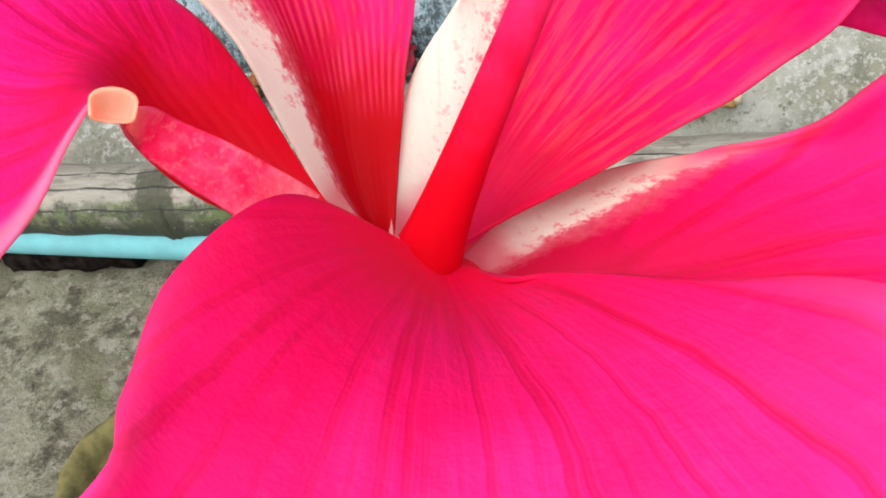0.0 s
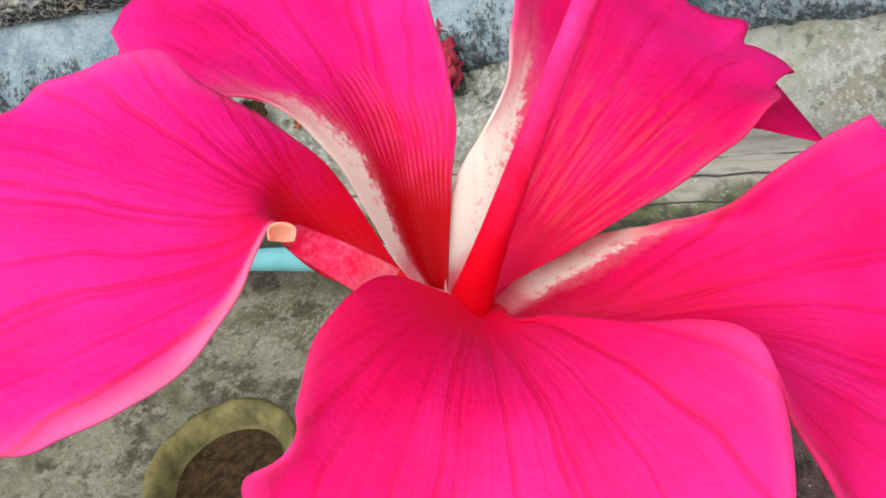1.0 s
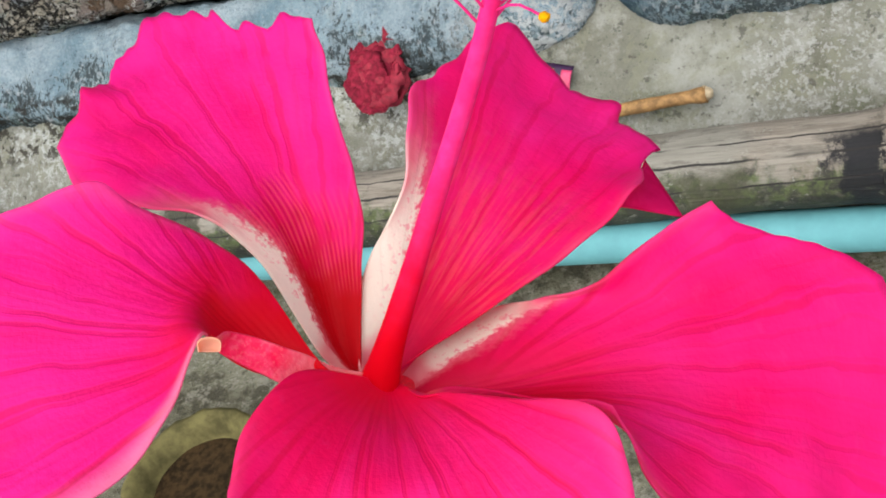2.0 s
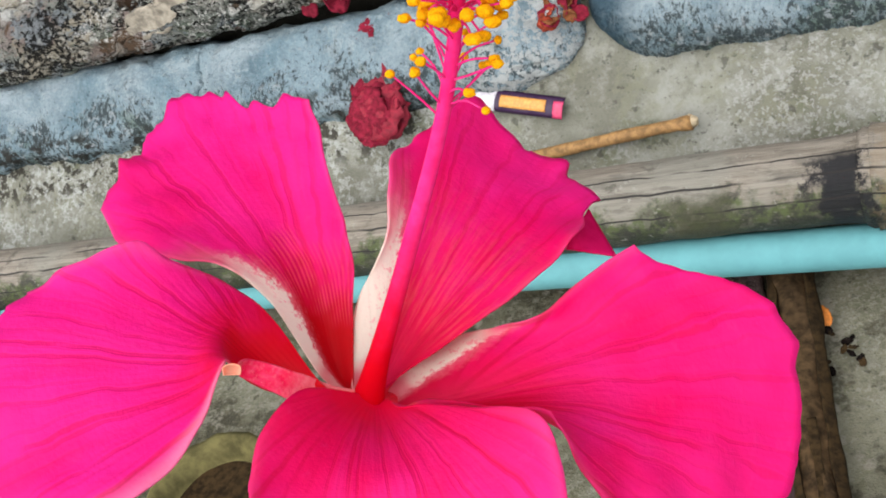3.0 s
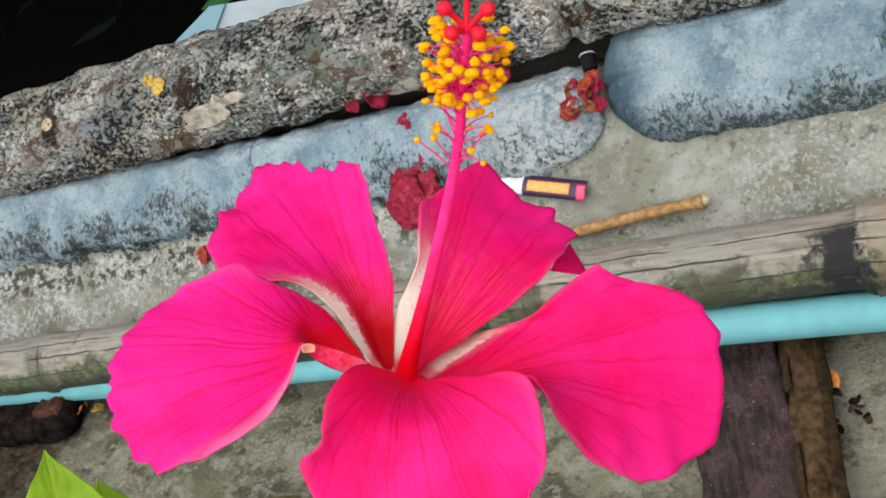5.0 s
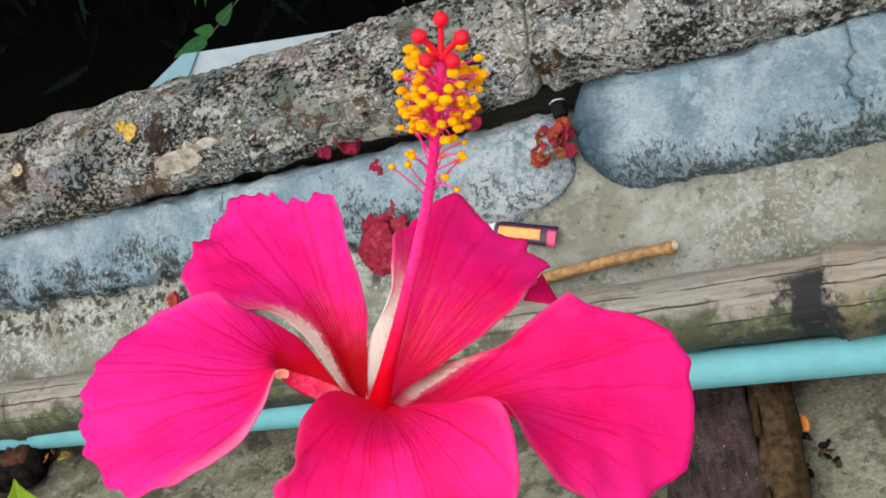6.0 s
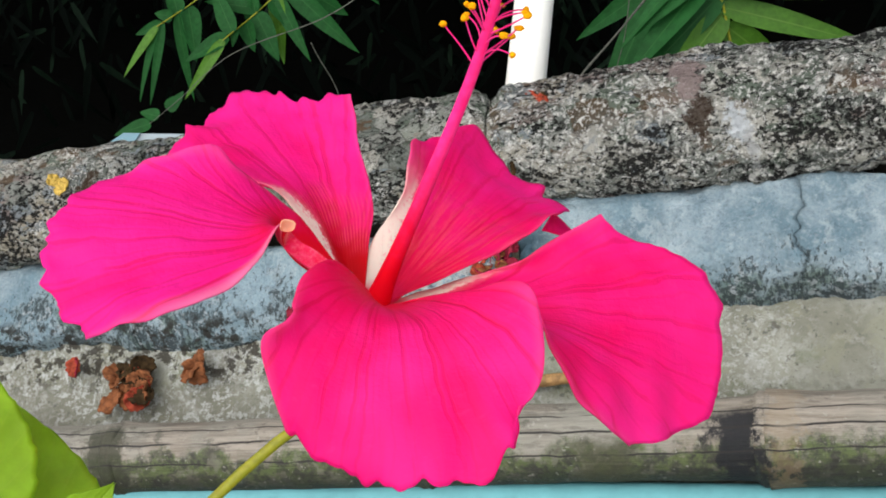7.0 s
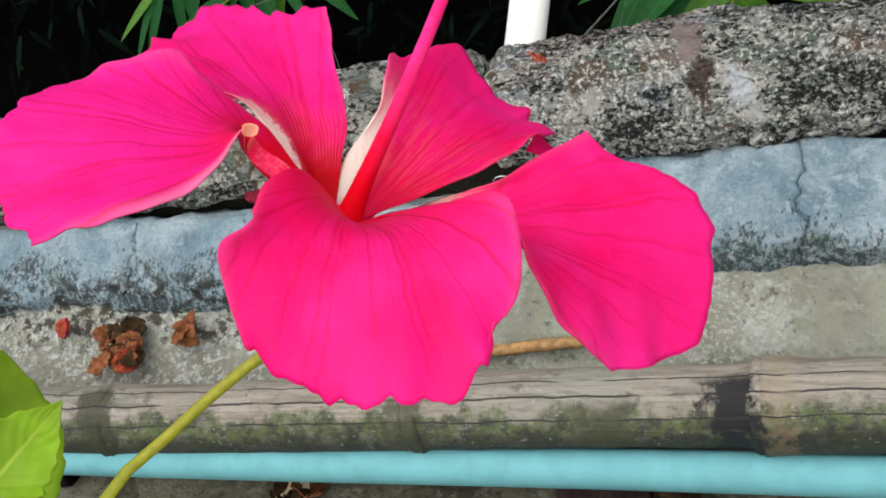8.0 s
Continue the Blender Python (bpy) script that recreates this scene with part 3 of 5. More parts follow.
PALE_FLAKE = plain("pale_bark_flake", (0.33, 0.29, 0.23), 0.9, 0.45, 110)
WHITE_POST = plain("white_plastic", (0.90, 0.87, 0.79), 0.35, 0.04, 40)
DRY_RED = plain("dry_red_petal", (0.21, 0.012, 0.03), 0.8, 0.4, 250)
RUST = plain("rust_red_leaf", (0.27, 0.045, 0.022), 0.8, 0.45, 250)
CRIMSON_DRY = plain("wilted_crimson_petal", (0.26, 0.012, 0.03), 0.75, 0.35, 200)
DRY_BROWN = plain("dry_brown_leaf", (0.19, 0.068, 0.026), 0.8, 0.4, 250)
STRAW = plain("straw_stick", (0.30, 0.165, 0.060), 0.75, 0.4, 180)
ROTTEN = plain("rotten_brown_wood", (0.036, 0.021, 0.008), 0.9, 0.6, 160)
def board_material():
    """Dark dirty board: grain along y, reddish wear, pale specks of grit."""
    g = Graph("dark_dirty_board", 0.9)
    w = g.coords("Object", (1.0, 0.15, 1.0))
    o = g.coords()
    grain, blot, grit = g.noise(w, 170.0, 5.0, 0.7), g.noise(o, 30.0, 5.0, 0.65), g.noise(o, 420.0, 3.0, 0.6)
    c = g.mix(g.step(grain, 0.35, 0.65), (0.018, 0.013, 0.012), (0.060, 0.038, 0.034))
    c = g.mix(g.math("MULTIPLY", g.step(blot, 0.5, 0.68), 0.6), c, (0.062, 0.031, 0.029))
    c = g.mix(g.math("MULTIPLY", g.step(blot, 0.45, 0.3), 0.7), c, (0.012, 0.010, 0.009))
    c = g.mix(g.math("MULTIPLY", g.step(g.noise(o, 55.0, 4.0, 0.7), 0.52, 0.62), 0.7), c, (0.078, 0.050, 0.049))
    c = g.mix(g.math("MULTIPLY", g.step(grit, 0.67, 0.70), g.step(g.noise(o, 35.0, 3.0), 0.50, 0.58)), c, (0.36, 0.33, 0.28))
    g.bump(g.math("ADD", grain, grit), 0.002, 0.8)
    return g.colour(c)


DARK_BROWN = board_material()
# Black for shade given solid form below the pipe and beside the stick.
BLACK_SHADE = plain("black_shade_fill", (0.012, 0.009, 0.008), 0.95, 0.7, 110)
RED_WOOD = plain("reddish_split_wood", (0.060, 0.024, 0.014), 0.9, 0.5, 120)
STICK_BROWN = plain("brown_rotten_stick", (0.062, 0.037, 0.017), 0.9, 0.6, 140)
BACKDROP_SHADE = plain("backdrop_shade", (0.003, 0.004, 0.003), 1.0, 0.4, 12)


def thin_petal_material(name, rgb, pale):
    """Thin tissue that the daylight shines through."""
    g = Graph(name, 0.6)
    g.bsdf.inputs["Specular IOR Level"].default_value = 0.08
    o = g.coords()
    c = g.mix(g.step(g.noise(o, 260.0, 3.0), 0.35, 0.65), rgb, pale)
    g.bump(g.noise(o, 900.0, 3.0), 0.0003, 0.3)
    g.colour(c)
    t = g.node("ShaderNodeBsdfTranslucent", {"Color": c})
    both = g.node("ShaderNodeMixShader", {0: 0.55, 1: g.bsdf.outputs[0], 2: t.outputs[0]})
    g.links.new(both.outputs[0], g.out.inputs["Surface"])
    return g.m


TAN_MARGIN = thin_petal_material("tan_petal_margin", (0.96, 0.48, 0.31), (0.97, 0.58, 0.42))
FLAP_PINK = thin_petal_material("petal_underside", (0.80, 0.006, 0.15), (0.88, 0.012, 0.20))
MOSS_RIM = plain("mossy_clay", (0.125, 0.108, 0.042), 0.9, 0.45, 60)
BLACK_PLASTIC = plain("black_plastic", (0.012, 0.012, 0.013), 0.3, 0.2, 200)
PURPLE_FOIL = plain("purple_foil", (0.035, 0.012, 0.045), 0.3, 0.2, 300)
WHITE_FOIL = plain("white_foil", (0.62, 0.58, 0.62), 0.35, 0.2, 400)
ORANGE_INK = plain("orange_ink", (0.72, 0.33, 0.08), 0.4, 0.2, 400)
PINK_INK = plain("pink_ink", (0.62, 0.06, 0.15), 0.4, 0.2, 400)
YELLOW_CHIP = plain("yellow_petal_chip", (0.50, 0.33, 0.06), 0.7, 0.25, 300)
ORANGE_CHIP = plain("orange_leaf_chip", (0.60, 0.19, 0.03), 0.7, 0.25, 300)
PALE_WOOD = plain("pale_split_wood", (0.50, 0.40, 0.26), 0.85, 0.25, 200)
TWIG_GREY = plain("grey_twig", (0.12, 0.12, 0.10), 0.8, 0.3, 300)
LEAF_BRIGHT = leaf_material("bright_leaf", (0.26, 0.44, 0.012), (0.42, 0.55, 0.05), 0.45)
LEAF_BAMBOO = leaf_material("bamboo_leaf", (0.014, 0.085, 0.018), (0.03, 0.125, 0.03), 0.25, 0.12)
LEAF_LIME = leaf_material("lime_bamboo_leaf", (0.075, 0.20, 0.012), (0.12, 0.27, 0.03), 0.3)
LEAF_BRIGHT_BAMBOO = leaf_material("bright_bamboo_leaf", (0.060, 0.165, 0.012), (0.12, 0.25, 0.03), 0.35)
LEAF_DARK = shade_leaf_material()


# ---- building helpers ----
def part(name, bm, material, parent=None, label=""):
    """A bmesh as one mesh object, under a thing or a part."""
    me = bpy.data.meshes.new(name)
    bm.to_mesh(me)
    bm.free()
    for m in material if isinstance(material, (list, tuple)) else (material,):
        me.materials.append(m)
    for p in me.polygons:
        p.use_smooth = True
    ob = new(name, me)
    ob.parent = parent
    return tagged(ob, label)


def thing(name, m, label, category, group="", kind=""):
    ob = new(name)
    ob.empty_display_size = 0.02
    ob.matrix_world = m
    return tagged(ob, label, category, group, kind)


def spline(points, n):
    """n points of a smooth curve through the given ones, evenly spaced along it."""
    p = np.array(points, float)
    p = np.vstack([2 * p[0] - p[1], p, 2 * p[-1] - p[-2]])
    t = np.linspace(0, 1, 24)[:, None]
    dense = []
    for a, b, c, d in zip(p[:-3], p[1:-2], p[2:-1], p[3:]):
        dense.append(0.5 * (2 * b + (c - a) * t + (2 * a - 5 * b + 4 * c - d) * t**2 + (3 * b - a - 3 * c + d) * t**3))
    dense = np.vstack(dense)
    way = np.r_[0, np.cumsum(np.linalg.norm(np.diff(dense, axis=0), axis=1))]
    at = np.linspace(0, way[-1], n)
    return np.stack([np.interp(at, way, dense[:, k]) for k in range(3)], 1)


def tube(bm, points, radii, sides=10, cap=True, squash=1.0, rough=0.0, freq=50.0):
    """A tube along points, with a radius at each, appended to bm."""
    pts = [Vector(p) for p in points]
    rings, side = [], None
    for i, p in enumerate(pts):
        d = (pts[min(i + 1, len(pts) - 1)] - pts[max(i - 1, 0)]).normalized()
        if side is None:
            side = d.orthogonal().normalized()
        side = (side - d * side.dot(d)).normalized()
        other = d.cross(side)
        ring = []
        for k in range(sides):
            a = 2 * math.pi * k / sides
            q = p + (side * math.cos(a) + other * math.sin(a) * squash) * radii[i]
            if rough:
                q += (q - p) * rough * noise.noise(q * freq)
            ring.append(bm.verts.new(q))
        rings.append(ring)
    for a, b in zip(rings, rings[1:]):
        for k in range(sides):
            bm.faces.new((a[k], a[(k + 1) % sides], b[(k + 1) % sides], b[k]))
    if cap:
        bm.faces.new(rings[0][::-1])
        bm.faces.new(rings[-1])
    return bm


def blob(bm, centre, radius, rough=0.15, freq=600.0, level=2, scale=(1, 1, 1)):
    made = bmesh.ops.create_icosphere(bm, subdivisions=level, radius=1.0)
    for v in made["verts"]:
        d = v.co.copy()
        r = radius * (1 + rough * noise.noise(Vector(centre) * freq + d * 2.0))
        v.co = Vector(centre) + Vector((d.x * scale[0], d.y * scale[1], d.z * scale[2])) * r
    return bm


def sheet(bm, grid, thickness, uv=True, fan=None):
    """A thin closed body over a grid of points (rows of u, columns of v); the back faces take material 1."""
    grid = np.asarray(grid)
    nu, nv = grid.shape[:2]
    du, dv = np.gradient(grid, axis=0), np.gradient(grid, axis=1)
    nor = np.cross(du, dv)
    nor /= np.linalg.norm(nor, axis=2, keepdims=True) + 1e-12
    layer = bm.loops.layers.uv.new("UVMap") if uv else None
    rays = bm.loops.layers.uv.new("fan") if fan is not None else None
    faces = [[[bm.verts.new(grid[i, j] + nor[i, j] * off) for j in range(nv)] for i in range(nu)] for off in (thickness / 2, -thickness / 2)]

    def face(corners, slot):
        f = bm.faces.new([faces[s][i][j] for s, i, j in corners])
        f.material_index = slot
        if uv:
            for loop, (s, i, j) in zip(f.loops, corners):
                loop[layer].uv = (i / (nu - 1), j / (nv - 1))
                if rays:
                    loop[rays].uv = fan[i, j]

    for i in range(nu - 1):
        for j in range(nv - 1):
            face([(0, i, j), (0, i + 1, j), (0, i + 1, j + 1), (0, i, j + 1)], 0)
            face([(1, i, j), (1, i, j + 1), (1, i + 1, j + 1), (1, i + 1, j)], 1)
    for i in range(nu - 1):
        for j, flip in ((0, False), (nv - 1, True)):
            c = [(0, i, j), (1, i, j), (1, i + 1, j), (0, i + 1, j)]
            face(c[::-1] if flip else c, 0)
    for j in range(nv - 1):
        for i, flip in ((0, True), (nu - 1, False)):
            c = [(0, i, j), (1, i, j), (1, i, j + 1), (0, i, j + 1)]
            face(c[::-1] if flip else c, 0)
    return bm


def coons(low, high, start, end, nu, nv):
    """A patch between four edge curves: low and high run along v, start and end along u."""
    a, b, c, d = spline(low, nv), spline(high, nv), spline(start, nu), spline(end, nu)
    u, v = np.linspace(0, 1, nu)[:, None, None], np.linspace(0, 1, nv)[None, :, None]
    ruled = (1 - u) * a[None] + u * b[None] + (1 - v) * c[:, None] + v * d[:, None]
    return ruled - ((1 - u) * (1 - v) * a[0] + u * (1 - v) * b[0] + (1 - u) * v * a[-1] + u * v * b[-1])


# The sloping bank behind the flower: its own axes, along (s), up the slope (v) and out of it (h).
BANK_AT = Vector((-0.0939, 0.5884, 0.0798))
BANK = Matrix(((0.9627, 0.0, -0.2705, BANK_AT.x), (-0.1739, 0.7660, -0.6188, BANK_AT.y), (0.2072, 0.6428, 0.7375, BANK_AT.z), (0, 0, 0, 1)))


def on_bank(s, v, h=0.0, turn=0.0):
    """A pose on the bank, turned about its normal."""
    return BANK @ Matrix.Translation((s, v, h)) @ pose(0, 0, 0, 0, 0, turn)


def bank_height(s, v):
    """The cement's uneven surface, with a deep crevice along the foot of the log."""
    n = noise.fractal(Vector((s * 9, v * 9, 3.0)), 0.9, 2.1, 5)
    m = noise.fractal(Vector((s * 45, v * 45, 8.0)), 0.8, 2.1, 3)
    crevice = math.exp(-(((v - 0.127 - 0.038 * s) / 0.008) ** 4)) * (1 - 0.75 * math.exp(-(((s - 0.03) / 0.09) ** 2)))
    return -0.016 + 0.006 * n + 0.0022 * m - 0.040 * crevice

# ---- ground and bank ----
def ground_height(x, y):
    r = math.hypot(x - 0.11, y - 0.42)
    slope = 0.2152 * (x - 0.11) / (1 + (r / 1.6) ** 2)
    drop = min(1.0, max(0.0, (y - 0.80) / 0.6))
    return -0.004 + slope - 0.45 * drop * drop * (3 - 2 * drop) + 0.004 * noise.fractal(Vector((x * 14, y * 14, 0)), 0.9, 2.1, 4) * (1 if r < 3 else 0)


def build_ground():
    bm = bmesh.new()
    near = np.linspace(-1.2, 1.2, 121)
    far = np.array([1.5, 2, 3, 5, 9, 20, 60, 200, 900])
    axis = np.r_[-far[::-1], near, far]
    grid = [[bm.verts.new((x + 0.1, y + 0.3, ground_height(x + 0.1, y + 0.3))) for y in axis] for x in axis]
    for i in range(len(axis) - 1):
        for j in range(len(axis) - 1):
            bm.faces.new((grid[i][j], grid[i + 1][j], grid[i + 1][j + 1], grid[i][j + 1]))
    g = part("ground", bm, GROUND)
    return tagged(g, "grey weathered cement ground with dark stains", "ground", kind="structure")


build_ground()


def build_bank():
    """The cement bank: an uneven top face, a front edge and sides that reach into the ground."""
    bm = bmesh.new()
    ss, vv = np.linspace(-1.6, 1.6, 261), np.linspace(-0.112, 0.205, 60)
    top = [[bm.verts.new((s, v, bank_height(s, v) - 0.02 * max(0.0, (-0.098 - v) / 0.014) ** 2)) for v in vv] for s in ss]
    for i in range(len(ss) - 1):
        for j in range(len(vv) - 1):
            bm.faces.new((top[i][j], top[i + 1][j], top[i + 1][j + 1], top[i][j + 1]))
    rim = [row[0] for row in top] + top[-1][1:] + [row[-1] for row in top[::-1]][1:] + top[0][::-1][1:-1]
    low = [bm.verts.new((v.co.x, v.co.y + (0.02 if v.co.y < 0 else -0.06), v.co.z - 0.30)) for v in rim]
    for k in range(len(rim)):
        bm.faces.new((rim[k - 1], low[k - 1], low[k], rim[k]))
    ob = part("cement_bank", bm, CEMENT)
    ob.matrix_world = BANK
    return tagged(ob, "mottled grey cement bank with moss and dark pits", "bank", kind="structure")


build_bank()


def mound(name, s0, s1, v0, v1, height, ends, label, seed, ragged=0.010, sink=1.0, cracks=()):
    """A long limewashed lump of mortar on the bank, cracked across into pieces; ends: whether its two ends are rounded (more so at the foot)."""
    lump_thing = thing(name, BANK.copy(), label, "mortar", "limewashed mortar on the bank")
    mid, half = (v0 + v1) / 2, (v1 - v0) / 2
    cuts = [s0, *cracks, s1]
    nv = 64
    for piece, (a, b) in enumerate(zip(cuts, cuts[1:])):
        bm = bmesh.new()
        ns = max(12, int((b - a) * 420))
        rows = []
        for i in range(ns + 1):
            t = i / ns
            row = []
            for j in range(nv + 1):
                y = 2 * j / nv - 1
                s = a + (b - a) * t
                # jagged lips along the cracks
                lip = 0.0
                for cut, near, way in ((a, t * (b - a), 1), (b, (1 - t) * (b - a), -1)):
                    if cut in cracks:
                        close = math.exp(-near / 0.012)
                        s += close * (0.009 * noise.fractal(Vector((y * 3.0, cut * 40, seed)), 0.8, 2.2, 4) + way * 0.00025)
                        lip += math.exp(-near / 0.0009)
                slim = 1.0
                for near, on in ((s - s0, ends[0]), (s1 - s, ends[1])):
                    soft = 0.06 if y < 0.1 else 0.018
                    if on and near < soft:
                        slim = min(slim, math.sqrt(max(0.0, 1 - (1 - max(0.0, near) / soft) ** 2)))
                wob = ragged * noise.fractal(Vector((s * 8, seed + y, 0)), 0.7, 2.3, 6)
                lump = max(0.0, 1 - abs(y) ** 4.5) ** 0.8
                v = mid + (half * slim + wob) * y
                h = -0.024 + (height + 0.018) * lump * (0.25 + 0.75 * slim**sink)
                h += 0.007 * noise.fractal(Vector((s * 30, v * 30, seed)), 0.8, 2.2, 6) * lump - 0.003 * min(1.0, lip) * lump
                row.append(bm.verts.new((s, v, h)))
            rows.append(row)
        for p, q in zip(rows, rows[1:]):
            for j in range(nv):
                bm.faces.new((p[j], q[j], q[j + 1], p[j + 1]))
        # a skirt down into the bank closes every piece
        rim = [r[0] for r in rows] + rows[-1][1:] + [r[-1] for r in rows[::-1]][1:] + rows[0][::-1][1:-1]
        foot = [bm.verts.new((v.co.x, v.co.y, -0.05)) for v in rim]
        for k in range(len(rim)):
            bm.faces.new((rim[k - 1], foot[k - 1], foot[k], rim[k]))
        part("mortar_piece", bm, LIMEWASH, lump_thing)
    return lump_thing


mound("mortar_lump", -1.5, 0.098, 0.026, 0.1190, 0.013, (False, True), "long pale blue limewashed mortar lump, dark lichen along its foot", 3.0, 0.013, 2.2, (-0.70, -0.254))
mound("mortar_lump", 0.104, 1.5, 0.040, 0.144, 0.020, (True, False), "pale blue limewashed mortar lump with a rounded cracked end", 8.0, 0.013, 1.0, (0.330, 0.82))


def build_log():
    """Two weathered lengths laid end to end, with plates, pits and a dark joint between them."""
    log = thing("log", BANK.copy(), "weathered grey log with lichen, pits and drying cracks", "log")
    na = 88
    for a, b, label in ((-1.6, 0.0835, "paler length with crusts of lichen"), (0.0865, 1.6, "darker length with black pits")):
        near = np.linspace(max(a, -0.66), min(b, 0.62), 330)
        far = np.linspace(a, near[0], 60)[:-1] if a < -1 else np.linspace(near[-1], b, 60)[1:]
        line = np.r_[far, near] if a < -1 else np.r_[near, far]
        bm = bmesh.new()
        rows = []
        for s in line:
            mid = 0.1795 + 0.038 * s
            edge = 0.006 * noise.fractal(Vector((s * 6, 0, 4)), 0.9, 2, 4)
            close = min(abs(s - a), abs(s - b))
            ring = []
            for k in range(na):
                t = 2 * math.pi * k / na
                q = Vector((s * 10, math.cos(t) * 1.2, math.sin(t) * 1.2))
                r = 1 + 0.08 * noise.fractal(q * 1.5, 0.8, 2.1, 5) + 0.06 * noise.fractal(Vector((s * 16, t * 4, 2)), 0.7, 2.2, 5)
                # broken plates standing proud of one another
                cell = Vector((s * 34, math.cos(t) * 2.1, math.sin(t) * 2.1)) + noise.noise_vector(q * 3.0) * 0.35
                (d1, d2, *_), places = noise.voronoi(cell)
                r += 0.05 * noise.noise(places[0] * 7.3) - 0.06 * max(0.0, 1 - (d2 - d1) / 0.12) * max(0.0, noise.noise(q * 0.9) + 0.45)
                r -= 0.26 * math.exp(-((close / 0.007) ** 2)) * (0.8 + 0.4 * noise.noise(q * 4))
                ring.append(bm.verts.new((s, mid + math.cos(t) * (0.0545 + edge) * r, 0.010 + math.sin(t) * 0.034 * r)))
            rows.append(ring)
        for p, q in zip(rows, rows[1:]):
            for k in range(na):
                bm.faces.new((p[k], p[(k + 1) % na], q[(k + 1) % na], q[k]))
        bm.faces.new(rows[0][::-1]), bm.faces.new(rows[-1])
        section = part("log_section", bm, BARK, log, label)
        if a < -1:
            # a loose pale flake of bark on the lower flank
            bm = bmesh.new()
            g = np.zeros((30, 12, 3))
            for i in range(30):
                for j in range(12):
                    x, y = 2 * i / 29 - 1, 2 * j / 11 - 1
                    w = max(0.05, 1 - abs(x) ** 6) ** 0.6 * (1 + 0.5 * noise.noise(Vector((x * 4, y, 4))))
                    g[i, j] = (-0.268 + 0.040 * x + 0.006 * noise.noise(Vector((y * 3, x, 9))), 0.1335 + 0.006 * x + 0.0105 * y * w, 0.0330 + 0.010 * y * w + 0.0014 * noise.noise(Vector((x * 4, y * 3, 7))))
            sheet(bm, g, 0.004)
            part("bark_flake", bm, [PALE_FLAKE, PALE_FLAKE], section, "pale beige loose flake of bark")
    return log


build_log()


def build_bamboo():
    pole = thing("bamboo_pole", on_bank(0, -0.0750, 0.017), "old greyish bamboo pole with dark mossy underside lying on cement", "bamboo pole")
    nodes = (-0.775, -0.505, -0.236, 0.044, 0.303, 0.56, 0.82)
    ends = (-1.25, *nodes, 1.3)

    def axis(s):
        return (s, 0.018 * s + 0.0015 * math.sin(s * 9), 0)

    def size(s):
        return 0.0285 + 0.0012 * min(1.0, max(0.0, (s + 0.3) / 0.3)) + (0.0036 if s > 0.306 else 0.0)

    for a, b in zip(ends, ends[1:]):
        bm = bmesh.new()
        n = 34
        pts, radii = [], []
        for i in range(n + 1):
            t = i / n
            s = a + (b - a) * t
            pts.append(axis(s))
            near = min(t, 1 - t) * (b - a)
            radii.append(size((a + b) / 2 if s > b - 1e-6 or s < a + 1e-6 else s) + 0.0022 * math.exp(-near / 0.010))
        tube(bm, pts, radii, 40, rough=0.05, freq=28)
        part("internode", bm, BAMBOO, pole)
    for s in nodes:
        bm = bmesh.new()
        r = size(s) + (0.0018 if abs(s - 0.303) < 0.01 else 0.0)
        tube(bm, [axis(s + d) for d in (-0.008, -0.004, 0, 0.003, 0.006)], (r + 0.0012, r + 0.0034, r + 0.0026, r + 0.0034, r + 0.0014), 40, rough=0.07, freq=45)
        part("node_ring", bm, BAMBOO, pole, "dark scarred node ring")
    return pole


build_bamboo()


def build_pipe():
    bm = bmesh.new()
    pts = [(s, -0.1128 - 0.008 * s + 0.001 * math.sin(s * 7), 0.002) for s in np.linspace(-1.3, 1.3, 60)]
    tube(bm, pts, [0.0152] * 60, 32)
    ob = part("pipe", bm, TURQUOISE)
    ob.matrix_world = BANK
    return tagged(ob, "turquoise painted pipe below the bamboo pole", "pipe")


build_pipe()


def build_post():
    post = thing("post", on_bank(0.078, 0.20, -0.075), "white plastic post standing behind the log", "post")
    bm = bmesh.new()
    line = [(0.022 * t, 0.26 * t - 0.02, 0.015 * t) for t in np.linspace(-0.3, 2.4, 12)]
    tube(bm, line, [0.0188] * 12, 32)
    part("shaft", bm, WHITE_POST, post)
    return post


build_post()


def build_panel():
    """A pale blue sheet lying behind the log."""
    bm = bmesh.new()
    a, b, c = Vector((-0.49, 0.37, -0.245)), Vector((-0.30, 0.381, -0.32)), Vector((-0.55, 0.325, -0.235))
    corners = [a, b + (b - a) * 2.2, c + (b - a) * 3.2 + (c - a) * 2, c + (c - a) * 2]
    n = (corners[1] - corners[0]).cross(corners[3] - corners[0]).normalized() * 0.006
    up = [bm.verts.new(p + n) for p in corners]
    lo = [bm.verts.new(p - n) for p in corners]
    bm.faces.new(up), bm.faces.new(lo[::-1])
    for k in range(4):
        bm.faces.new((up[k], lo[k], lo[(k + 1) % 4], up[(k + 1) % 4]))
    bmesh.ops.recalc_face_normals(bm, faces=bm.faces)
    roof = thing("roof_sheet", BANK.copy(), "pale grey-blue flat sheet with a turquoise end behind the log", "sheet")
    panel = part("panel", bm, PALE_BLUE, roof)
    for p in panel.data.polygons:
        p.use_smooth = False
    bm = bmesh.new()
    p0, p1, p2, p3 = corners[0], corners[0] + (b - a) * 0.10, corners[3] + (b - a) * 0.62, corners[3]
    lift = n if n.z > 0 else -n
    up = [bm.verts.new(p + lift * 1.7) for p in (p0, p1, p2, p3)]
    lo = [bm.verts.new(p + lift * 1.02) for p in (p0, p1, p2, p3)]
    bm.faces.new(up), bm.faces.new(lo[::-1])
